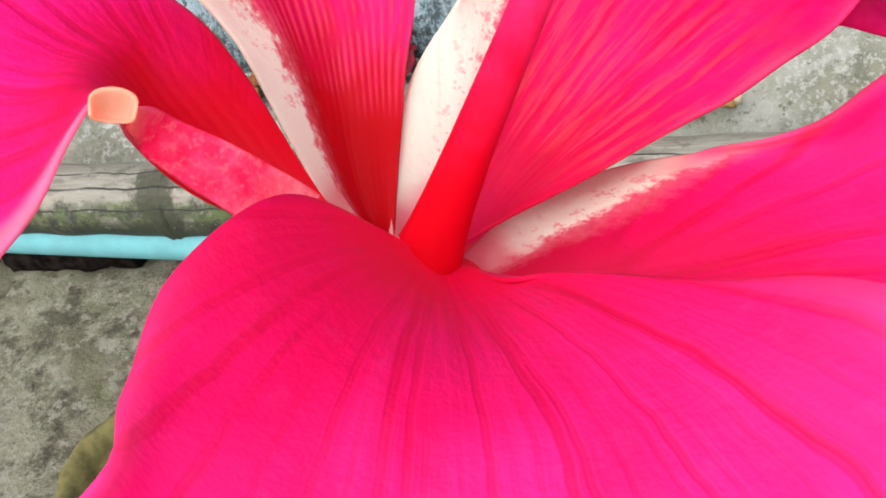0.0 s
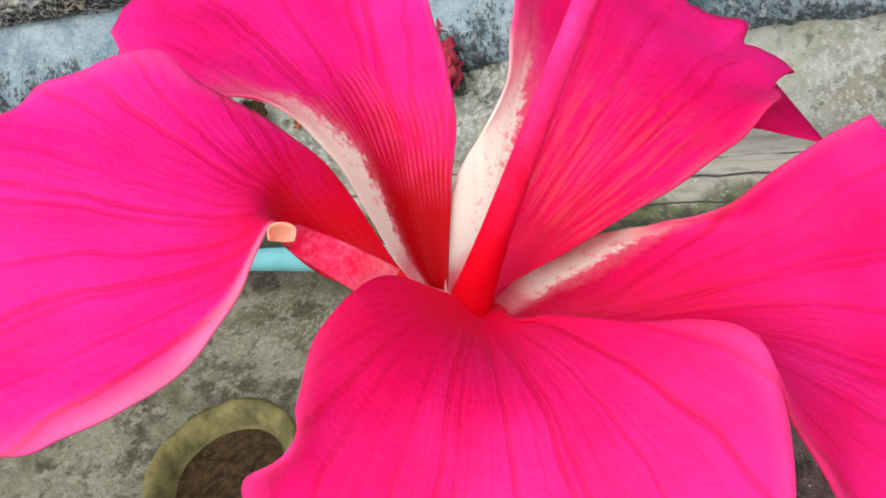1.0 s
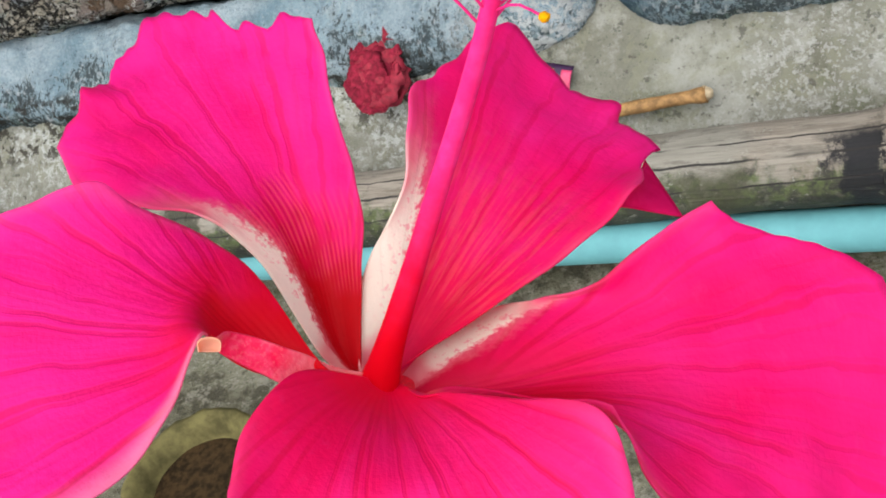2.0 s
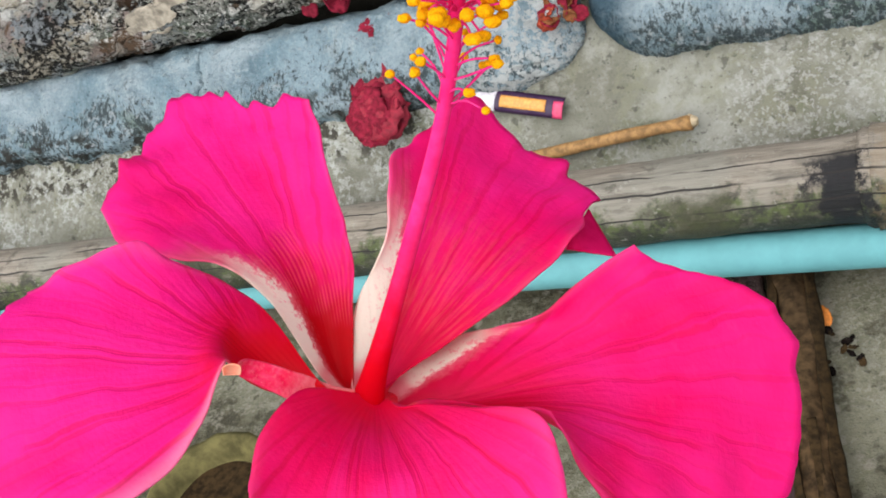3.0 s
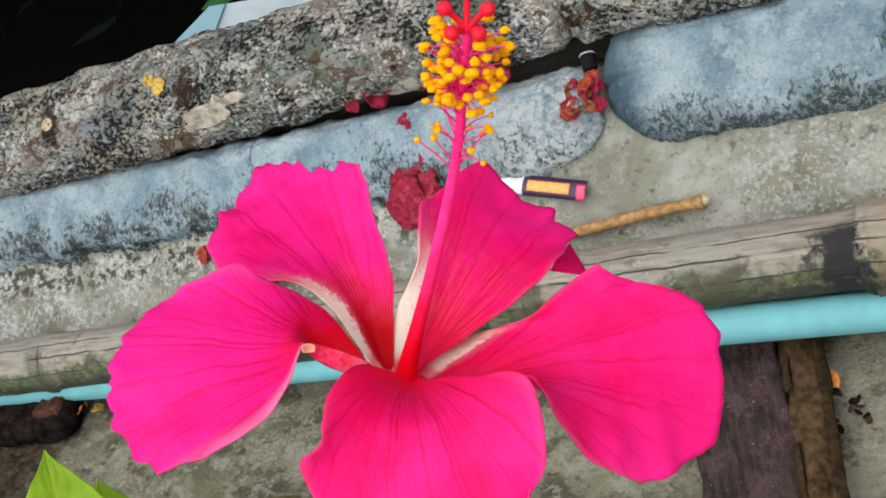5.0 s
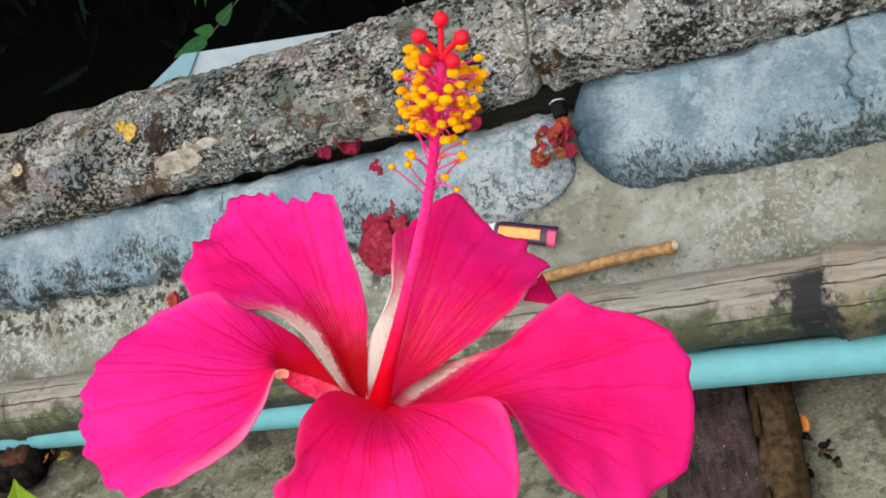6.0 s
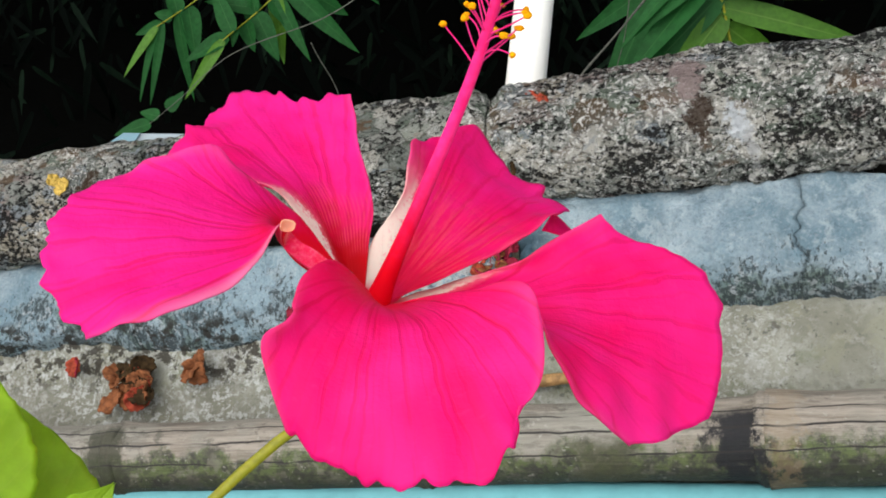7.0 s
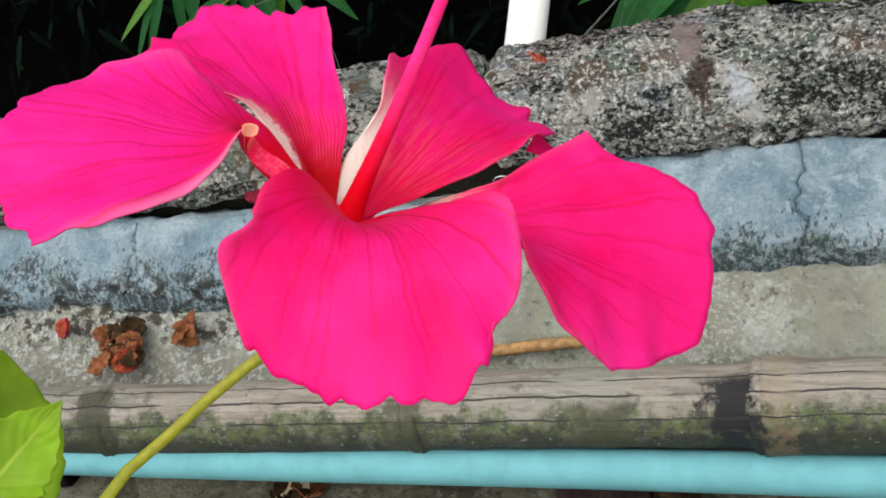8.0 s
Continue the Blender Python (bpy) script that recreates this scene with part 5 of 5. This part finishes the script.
dry_leaf("wood_chip", -0.480, 0.158, 0.041, 0.013, 2, [PALE_WOOD], "pale split chip in the grey log", "chip", 61, 0.3)
dry_leaf("dry_leaf", 0.130, 0.209, 0.034, 0.015, 3, [RUST, ROTTEN], "rusty brown dry leaf scrap on the log beside the post", "dry leaf", 101, 0.5, 0.3)
# Scraps added to deepen the dark of the log's joint.
dry_leaf("dry_leaf", 0.10, 0.150, 0.032, 0.013, 4, [ROTTEN], "dark brown scraps added to darken the log's joint", "dry leaf", 67, 0.6)


def build_stick():
    stick = thing("stick", on_bank(0.10, -0.020, -0.006, 4.5), "straw-coloured dry stick with a broken end on cement", "stick")
    bm = bmesh.new()
    pts = [(x, 0.0006 * math.sin(x * 40), 0.0005 * math.sin(x * 37)) for x in np.linspace(-0.085, 0.078, 30)]
    tube(bm, pts, [0.0048 + 0.0002 * math.sin(k * 0.7) + (0.0009 if k > 27 else 0) for k in range(30)], 14, rough=0.06, freq=90)
    part("shaft", bm, STRAW, stick)
    bm = bmesh.new()
    tube(bm, [(0.077, 0.001, 0), (0.080, 0.0015, 0.001), (0.0815, 0.003, 0.002)], [0.0054, 0.0046, 0.002], 9, rough=0.3, freq=400)
    part("broken_end", bm, PALE_WOOD, stick, "pale splintered end")
    return stick


build_stick()


def slab(bm, x0, x1, y0, y1, z0, z1, soft=0.0006):
    made = bmesh.ops.create_cube(bm, size=1.0)
    for v in made["verts"]:
        v.co = Vector(((x0 + x1) / 2 + v.co.x * (x1 - x0), (y0 + y1) / 2 + v.co.y * (y1 - y0), (z0 + z1) / 2 + v.co.z * (z1 - z0)))
    if soft:
        bmesh.ops.bevel(bm, geom=list({e for v in made["verts"] for e in v.link_edges}), offset=soft, segments=2, affect="EDGES")
    return bm


def build_wrapper():
    wrap = thing("wrapper", on_bank(0.0405, 0.0195, -0.008, -14.0), "narrow dark purple foil sweet wrapper with orange print", "wrapper")
    L, W = 0.040, 0.0085
    g = np.zeros((40, 10, 3))
    for i in range(40):
        for j in range(10):
            x, y = -L + 2 * L * i / 39, -W + 2 * W * j / 9
            g[i, j] = (x, y, 0.004 * (1 - (y / W) ** 2) * (0.75 + 0.25 * noise.noise(Vector((x * 60, y * 60, 1)))) + 0.0006 * noise.noise(Vector((x * 300, y * 300, 4))))
    bm = bmesh.new()
    sheet(bm, g, 0.0006)
    part("foil", bm, [PURPLE_FOIL, PURPLE_FOIL], wrap)

    def print_on(name, i0, i1, j0, j1, mat, label):
        bm = bmesh.new()
        p = g[i0:i1, j0:j1].copy()
        p[..., 2] += 0.0006
        sheet(bm, p, 0.0003)
        part(name, bm, [mat, mat], wrap, label)

    print_on("white_end", 0, 12, 0, 10, WHITE_FOIL, "white printed end")
    print_on("lettering_bar", 13, 33, 2, 8, ORANGE_INK, "orange bar of print")
    print_on("pink_mark", 35, 40, 0, 8, PINK_INK, "pink printed end")
    return wrap


build_wrapper()


def build_cap():
    cap = thing("bottle_cap", on_bank(0.094, 0.118, -0.004, 10), "small black plastic cap with a pale rim beside the mortar", "cap")
    bm = bmesh.new()
    tube(bm, [(0, -0.008, 0.002), (0, -0.007, 0.002), (0, 0.004, 0.003), (0, 0.005, 0.003)], [0.0055, 0.0065, 0.0068, 0.006], 20)
    part("shell", bm, BLACK_PLASTIC, cap)
    bm = bmesh.new()
    tube(bm, [(0, 0.005, 0.003), (0, 0.0062, 0.003)], [0.0070, 0.0060], 20)
    part("rim", bm, WHITE_FOIL, cap, "pale grey rim")
    return cap


build_cap()


# ---- things on the ground ----
def ground_at(x, y, lift=0.0, turn=0.0):
    return pose(x, y, ground_height(x, y) + lift, 0, -math.degrees(math.atan(0.2152)), turn)


def build_rotten_plank():
    bm = bmesh.new()
    ny, nx = 60, 14
    rows = []
    for j in range(ny + 1):
        y = -0.20 + 0.40 * j / ny
        half = 0.0145 + 0.003 * noise.noise(Vector((y * 30, 0, 0)))
        ring = []
        for k in range(nx * 2):
            a = 2 * math.pi * k / (nx * 2)
            x, z = math.cos(a) * half, 0.012 + math.sin(a) * 0.012
            r = 1 + 0.18 * noise.fractal(Vector((x * 90, y * 18, z * 90)), 0.8, 2.1, 4)
            ring.append(bm.verts.new((x * r + 0.004 * math.sin(y * 14), y, z * r)))
        rows.append(ring)
    for a, b in zip(rows, rows[1:]):
        for k in range(len(a)):
            bm.faces.new((a[k], b[k], b[(k + 1) % len(a)], a[(k + 1) % len(a)]))
    bm.faces.new(rows[0]), bm.faces.new(rows[-1][::-1])
    stick = thing("rotten_stick", ground_at(0.1415, 0.39, 0.0, 1.5), "rotten brown wooden stick lying on cement ground", "stick")
    part("shaft", bm, STICK_BROWN, stick)
    # dark strips added along its flanks and top
    for x0, y0, y1, wide in ((0.0135, -0.19, 0.17, 0.005), (-0.0125, -0.20, -0.02, 0.004), (-0.0130, 0.03, 0.19, 0.0035), (0.002, -0.13, -0.05, 0.004)):
        g = np.zeros((6, 40, 3))
        for i in range(6):
            for j in range(40):
                y = y0 + (y1 - y0) * j / 39
                x = x0 + wide * (i / 5 - 0.5) * 2 * (0.6 + 0.8 * abs(noise.noise(Vector((y * 40, x0 * 90, 1)))))
                g[i, j] = (x + 0.004 * math.sin(y * 14), y, 0.0125 + 0.0125 * math.sqrt(max(0.0, 1 - min(1.0, abs(x) / 0.019) ** 2)) + 0.0008 * noise.noise(Vector((x * 200, y * 60, 3))))
        bm = bmesh.new()
        sheet(bm, g, 0.0016)
        part("dark_strip", bm, [ROTTEN, ROTTEN], stick, "dark strip added along the stick")
    return stick


build_rotten_plank()


def build_board():
    bm = bmesh.new()
    nx, ny = 26, 60
    g = np.zeros((nx, ny, 3))
    for i in range(nx):
        for j in range(ny):
            x, y = -0.036 + 0.072 * i / (nx - 1), -0.19 + 0.38 * j / (ny - 1)
            edge = 0.002 * noise.noise(Vector((y * 40, 0, i / nx)))
            g[i, j] = (x + edge + (-0.03 * (0.0 - y) if i < nx / 2 and y < 0 else 0), y, 0.006 + 0.0018 * noise.fractal(Vector((x * 60, y * 60, 0)), 0.9, 2, 4))
    sheet(bm, g, 0.012)
    ob = part("board", bm, [DARK_BROWN, DARK_BROWN])
    ob.matrix_world = ground_at(0.092, 0.40, 0.0, 2.5)
    return tagged(ob, "dark brown dirty board lying on cement ground", "board")


build_board()


def on_ground(name, x, y, size, count, mats, label, category, seed, spread=0.5):
    clump = thing(name, ground_at(x, y, 0.012), label, category, "litter on the ground")
    rng = random.Random(seed)
    for k in range(count):
        bm = bmesh.new()
        crumpled(bm, (rng.uniform(-1, 1) * size * spread, rng.uniform(-1, 1) * size * spread, 0) if count > 1 else (0, 0, 0), size * rng.uniform(0.7, 1.1), seed + k)
        m = mats[k % len(mats)]
        part("blade", bm, [m, m], clump)
    return clump


def build_orange_leaf():
    leaf = thing("dry_leaf", ground_at(0.161, 0.420, 0.012, 14), "narrow orange dry leaf scrap beside the rotten stick", "dry leaf", "litter on the ground")
    leaf_part(leaf, "blade", Matrix.Identity(4), 0.025, 0.010, [ORANGE_CHIP, ORANGE_CHIP], 0.10, 0.25, 5.0, (9, 16))
    return leaf


build_orange_leaf()
on_ground("leaf_clump", -0.575, 0.584, 0.022, 4, [ORANGE_CHIP, DRY_BROWN], "orange-brown dry leaf scraps on the ground", "dry leaves", 73)
on_ground("leaf_clump", -0.167, 0.535, 0.030, 6, [PALE_WOOD, DRY_BROWN, ROTTEN], "pale and brown dry leaf litter below the pipe", "dry leaves", 79)
# Dark crumbs added for the shadowed gap along the stick.
on_ground("leaf_clump", 0.161, 0.400, 0.006, 16, [ROTTEN, BLACK_SHADE], "dark crumbs added for the shadowed gap beside the rotten stick", "dry leaves", 83, 3.2)
on_ground("dry_leaf", -0.545, 0.575, 0.012, 2, [YELLOW_CHIP], "yellow dry leaf scrap below the pipe", "dry leaf", 89)


def build_shade_block(x, y, length, depth, turn, seed):
    """Short black block added for the shade below the pipe; split reddish end."""
    block = thing("shade_block", ground_at(x, y, -0.004, turn), "black block added for the shaded hollow below the pipe, with a reddish end", "wood block", "rotten blocks below the pipe")
    for name, x0, x1, mat, label in (("core", -length / 2, length / 2, BLACK_SHADE, ""), ("splinter", length * 0.24, length * 0.47, RED_WOOD, "reddish splinter")):
        low, wide = (0.016, 1.0) if name == "core" else (0.030, 0.42)
        bm = bmesh.new()
        rows = []
        for i in range(25):
            px = x0 + (x1 - x0) * i / 24
            ring = []
            for k in range(28):
                t = 2 * math.pi * k / 28
                cy, cz = math.cos(t), math.sin(t)
                big = max(abs(cy), abs(cz)) ** 0.75
                p = Vector((px, cy / big * depth / 2 * wide, low + cz / big * 0.014 * wide))
                p += noise.noise_vector(p * 45 + Vector((seed, 0, 0))) * 0.0045 + noise.noise_vector(p * 160) * 0.0015
                ring.append(bm.verts.new(p))
            rows.append(ring)
        for p, q in zip(rows, rows[1:]):
            for k in range(28):
                bm.faces.new((p[k], p[(k + 1) % 28], q[(k + 1) % 28], q[k]))
        bm.faces.new(rows[0][::-1]), bm.faces.new(rows[-1])
        part(name, bm, mat, block, label)
    return block


build_shade_block(-0.640, 0.575, 0.150, 0.050, -8, 3.0)
build_shade_block(-0.445, 0.583, 0.130, 0.034, -6, 9.0)


def build_pot():
    """A low mossy clay bowl, half filled with dark earth."""
    pot = thing("clay_bowl", ground_at(-0.285, 0.335, 0.0), "mossy yellow-green clay bowl standing on the ground", "bowl")
    prof = tuple((r * 0.70, z * 0.75) for r, z in ((0.045, 0.0), (0.060, 0.012), (0.076, 0.040), (0.083, 0.052), (0.086, 0.056), (0.085, 0.061), (0.079, 0.062), (0.073, 0.058), (0.066, 0.044), (0.060, 0.036)))
    bm = bmesh.new()
    n = 64
    rings = []
    for r, z in prof:
        ring = []
        for k in range(n):
            a = 2 * math.pi * k / n
            p = Vector((math.cos(a) * r, math.sin(a) * r, z))
            ring.append(bm.verts.new(p + p.normalized() * 0.002 * noise.fractal(p * 50, 0.9, 2, 3)))
        rings.append(ring)
    for a, b in zip(rings, rings[1:]):
        for k in range(n):
            bm.faces.new((a[k], a[(k + 1) % n], b[(k + 1) % n], b[k]))
    bm.faces.new(rings[0][::-1])
    part("shell", bm, MOSS_RIM, pot)
    bm = bmesh.new()
    mid = bm.verts.new((0, 0, 0.030))
    ring = [bm.verts.new((math.cos(2 * math.pi * k / n) * 0.0445, math.sin(2 * math.pi * k / n) * 0.0445, 0.029 + 0.003 * noise.noise(Vector((k, 0, 0))))) for k in range(n)]
    for k in range(n):
        bm.faces.new((mid, ring[k], ring[(k + 1) % n]))
    part("earth", bm, ROTTEN, pot, "dark earth")
    return pot


build_pot()


# ---- the thicket behind the log ----
def blade(bm, layer, base, tip, normal, width, slot=0, fold=0.25, n=11):
    """One narrow pointed leaf of a few faces, appended to bm."""
    m = facing(base, tip, normal)
    length = (Vector(tip) - Vector(base)).length
    last = None
    for j in range(n):
        t = j / (n - 1)
        half = width / 2 * math.sin(math.pi * min(1.0, 0.02 + 0.98 * t) ** 0.52) ** 0.78 if t < 1 else 0.0
        z = -0.10 * length * t * t
        row = [(bm.verts.new(m @ Vector((s * half, t * length, z + fold * half * abs(s)))), ((s + 1) / 2, t)) for s in (-1, 0, 1)]
        if last:
            for k in (0, 1):
                quad = [last[k], last[k + 1], row[k + 1], row[k]]
                f = bm.faces.new([q[0] for q in quad])
                f.material_index = slot
                for loop, q in zip(f.loops, quad):
                    loop[layer].uv = q[1]
        last = row


def spray(name, line, plan, label, mats, seed, toward, stem=0.0022):
    """A bamboo twig with hanging leaves. plan: leaf length, width and count."""
    twig = thing(name, Matrix.Translation(line[0]), label, "bamboo twig", "bamboo twigs of the thicket")
    root = Vector(line[0])
    pts = spline([Vector(p) - root for p in line], 30)
    bm = bmesh.new()
    tube(bm, pts, [stem * (1 - 0.55 * k / 29) for k in range(30)], 7)
    part("stem", bm, STEM_GREEN if stem > 0.001 else TWIG_GREY, twig)
    rng = random.Random(seed)
    if isinstance(plan, list):
        # leaves by their place on the stem, their angle, length, width and shade
        ahead = Vector(toward).normalized()
        right = Vector((1, 0, 0)) - ahead * ahead.x
        right.normalize()
        up = ahead.cross(right)
        for k, (f, angle, length, width, pale) in enumerate(plan):
            way = right * math.cos(radians(angle)) + up * math.sin(radians(angle)) + ahead * rng.uniform(-0.15, 0.15)
            bm = bmesh.new()
            layer = bm.loops.layers.uv.verify()
            base = Vector(pts[int(f * 29)])
            base = base - ahead * 0.003
            blade(bm, layer, base, base + way.normalized() * length * 1.1, ahead + right * rng.uniform(-0.5, 0.5) + up * rng.uniform(-0.3, 0.4), width)
            part("leaf", bm, mats[pale], twig)
        return twig
    length, width, count = plan
    for k in range(count):
        f = 0.12 + 0.88 * k / max(1, count - 1)
        i = min(28, int(f * 29))
        base, d = Vector(pts[i]), Vector(pts[i + 1] - pts[i]).normalized()
        side = d.cross(Vector(toward)).normalized() * (1 if k % 2 else -1)
        way = (d * rng.uniform(0.35, 0.8) + side * rng.uniform(0.5, 0.9) + Vector((0, 0, -1)) * rng.uniform(0.6, 1.4)).normalized()
        if k == count - 1:
            way = (d + Vector((0, 0, -0.7))).normalized()
        bm = bmesh.new()
        layer = bm.loops.layers.uv.verify()
        size = length * rng.uniform(0.7, 1.1)
        blade(bm, layer, base, base + way * size, Vector(toward) + Vector((rng.uniform(-0.5, 0.5), 0, rng.uniform(-0.2, 0.6))), width * rng.uniform(0.8, 1.1))
        part("leaf", bm, mats[rng.randrange(len(mats))], twig)
    return twig


EYE_WAY = (0.05, -0.87, 0.48)
spray("bamboo_twig", [(-0.418, 1.901, 0.071), (-0.525, 1.807, 0.023), (-0.604, 1.751, -0.023), (-0.650, 1.701, -0.044)], 
      [(1.0, -128, 0.10, 0.017, 1), (1.0, -108, 0.125, 0.016, 0), (0.97, -96, 0.13, 0.016, 0), (0.98, -158, 0.05, 0.020, 0), (0.88, -83, 0.14, 0.024, 0), (0.80, -78, 0.09, 0.037, 0), (0.90, 171, 0.03, 0.023, 0),
       (0.88, 104, 0.062, 0.031, 0), (0.71, 138, 0.085, 0.042, 0), (0.54, 117, 0.05, 0.03, 1), (0.45, -80, 0.10, 0.03, 0), (0.3, 110, 0.08, 0.03, 0)],
      "drooping bamboo twig with long green leaves", [LEAF_BAMBOO, LEAF_LIME], 4, EYE_WAY)
spray("bamboo_twig", [(-0.323, 1.960, 0.058), (-0.422, 1.830, 0.007), (-0.490, 1.774, -0.043), (-0.536, 1.699, -0.067)], 
      [(1.0, -124, 0.112, 0.022, 1), (0.98, -150, 0.08, 0.032, 0), (0.93, -106, 0.03, 0.017, 0), (0.86, -76, 0.05, 0.035, 0), (0.76, -63, 0.085, 0.042, 0), (0.63, -86, 0.112, 0.033, 1), (0.66, -50, 0.07, 0.034, 0), (0.73, 172, 0.093, 0.031, 0),
       (0.95, 116, 0.09, 0.034, 0), (0.58, -43, 0.16, 0.039, 0), (0.53, -31, 0.105, 0.05, 0), (0.47, -16, 0.135, 0.042, 0), (0.56, 167, 0.08, 0.034, 0), (0.76, 107, 0.09, 0.032, 0), (0.63, -63, 0.122, 0.03, 0), (0.3, -40, 0.12, 0.035, 0), (0.25, 150, 0.1, 0.03, 0)],
      "drooping bamboo twig with long green leaves", [LEAF_BAMBOO, LEAF_LIME], 9, EYE_WAY)
spray("bamboo_twig", [(0.165, 0.941, 0.374), (0.184, 0.941, 0.309), (0.199, 0.940, 0.264), (0.211, 0.928, 0.219), (0.214, 0.919, 0.202)], 
      [(0.39, 1, 0.10, 0.016, 1), (0.51, -1, 0.155, 0.032, 1), (0.63, -13, 0.139, 0.026, 1), (0.74, -36, 0.085, 0.030, 1), (0.42, -130, 0.125, 0.032, 0), (0.56, -132, 0.105, 0.027, 0), (0.66, -126, 0.11, 0.030, 1),
       (0.36, -136, 0.10, 0.03, 0), (0.31, -132, 0.119, 0.016, 0), (0.39, 146, 0.05, 0.022, 1), (0.31, 11, 0.08, 0.024, 1), (0.2, 150, 0.08, 0.025, 0), (0.15, 20, 0.09, 0.025, 1)],
      "upright bamboo twig with broad bright leaves", [LEAF_BAMBOO, LEAF_BRIGHT_BAMBOO], 21, EYE_WAY)
spray("bamboo_twig", [(0.246, 1.121, 0.314), (0.184, 1.075, 0.281), (0.153, 1.037, 0.261), (0.135, 1.017, 0.248)], (0.15, 0.036, 6), "bamboo twig with dark green leaves", [LEAF_BAMBOO], 27, EYE_WAY)
spray("bamboo_twig", [(-0.138, 1.240, 0.216), (-0.197, 1.230, 0.184), (-0.262, 1.220, 0.147), (-0.369, 1.176, 0.117), (-0.434, 1.138, 0.070), (-0.469, 1.118, 0.046)], [(0.94, 48, 0.026, 0.018, 0), (0.97, 166, 0.024, 0.018, 0), (1.0, -162, 0.044, 0.019, 0), (0.917, 60, 0.016, 0.012, 0)], "thin trailing twig with small dark leaves", [LEAF_BAMBOO, LEAF_LIME], 33, EYE_WAY, 0.0009)
GREY_TWIG = [(0.190, 1.016, 0.340), (0.147, 0.984, 0.289), (0.099, 0.950, 0.236), (0.055, 0.921, 0.191), (0.045, 0.912, 0.176)]
THIN_TWIG = [(-0.382, 1.700, -0.070), (-0.372, 1.700, -0.095), (-0.343, 1.700, -0.157), (-0.327, 1.700, -0.242)]
FINE_TWIG = [(0.108, 0.950, 0.290), (0.105, 0.950, 0.233), (0.098, 0.950, 0.195), (0.090, 0.950, 0.155)]


def bare_twig(line, radius, label):
    root = Vector(line[0])
    bm = bmesh.new()
    pts = spline([Vector(p) - root for p in line], 40)
    tube(bm, pts, [radius * (1.25 if k % 13 == 6 else 1.0) for k in range(40)], 7, rough=0.15, freq=90)
    ob = part("bare_twig", bm, TWIG_GREY)
    ob.location = root
    return tagged(ob, label, "twig", "bare twigs of the thicket")


bare_twig(GREY_TWIG, 0.0011, "thin grey bare twig rising behind the log")
FORKED_TWIG = [(0.115, 0.960, 0.267), (0.098, 0.960, 0.277), (0.080, 0.960, 0.289), (0.073, 0.960, 0.306), (0.070, 0.962, 0.330)]
SIDE_TWIG = [(0.112, 0.960, 0.270), (0.103, 0.960, 0.284), (0.090, 0.960, 0.298), (0.080, 0.960, 0.312)]
bare_twig(FORKED_TWIG, 0.0006, "thin bent side shoot of a bare twig")
bare_twig(SIDE_TWIG, 0.0005, "thin straight side shoot of a bare twig")
bare_twig(FINE_TWIG, 0.0005, "very thin bare twig rising behind the log")
bare_twig(THIN_TWIG, 0.0009, "thin grey bare twig hanging in the thicket")


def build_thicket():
    """Leaves fill the space behind the log, shade in their colour, added canopy above."""
    rng = random.Random(77)
    bm = bmesh.new()
    layer = bm.loops.layers.uv.verify()
    for k in range(13000):
        x, y = rng.uniform(-3.2, 3.2), rng.uniform(2.05, 3.6)
        z = rng.uniform(-0.6, 1.9)
        base = Vector((x, y, z))
        way = Vector((rng.uniform(-0.7, 0.7), rng.uniform(-0.6, 0.3), rng.uniform(-1.0, -0.2))).normalized()
        size = rng.uniform(0.08, 0.16)
        blade(bm, layer, base, base + way * size, (rng.uniform(-0.6, 0.6), -1, rng.uniform(0, 1)), size * 0.13, n=6)
    # Unseen canopy, added to keep daylight off the leaves below.
    for k in range(4200):
        base = Vector((rng.uniform(-3.6, 3.6), rng.uniform(1.5, 4.0), rng.uniform(2.0, 2.5)))
        way = Vector((rng.uniform(-1, 1), rng.uniform(-1, 1), rng.uniform(-0.5, 0.2))).normalized()
        size = rng.uniform(0.25, 0.45)
        blade(bm, layer, base, base + way * size, (rng.uniform(-0.3, 0.3), rng.uniform(-0.3, 0.3), 1), size * 0.38, n=5)
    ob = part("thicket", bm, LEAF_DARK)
    tagged(ob, "dense bamboo thicket behind the log, deep shade in its leaf colour, canopy added overhead", "thicket", kind="stuff")
    # Added near-black wall that stands for the deep shade behind the leaves.
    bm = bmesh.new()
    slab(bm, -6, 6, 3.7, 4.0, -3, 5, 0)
    ob = part("backdrop", bm, BACKDROP_SHADE)
    tagged(ob, "near-black backdrop wall added behind the thicket for its shade", "bank", kind="structure")


build_thicket()
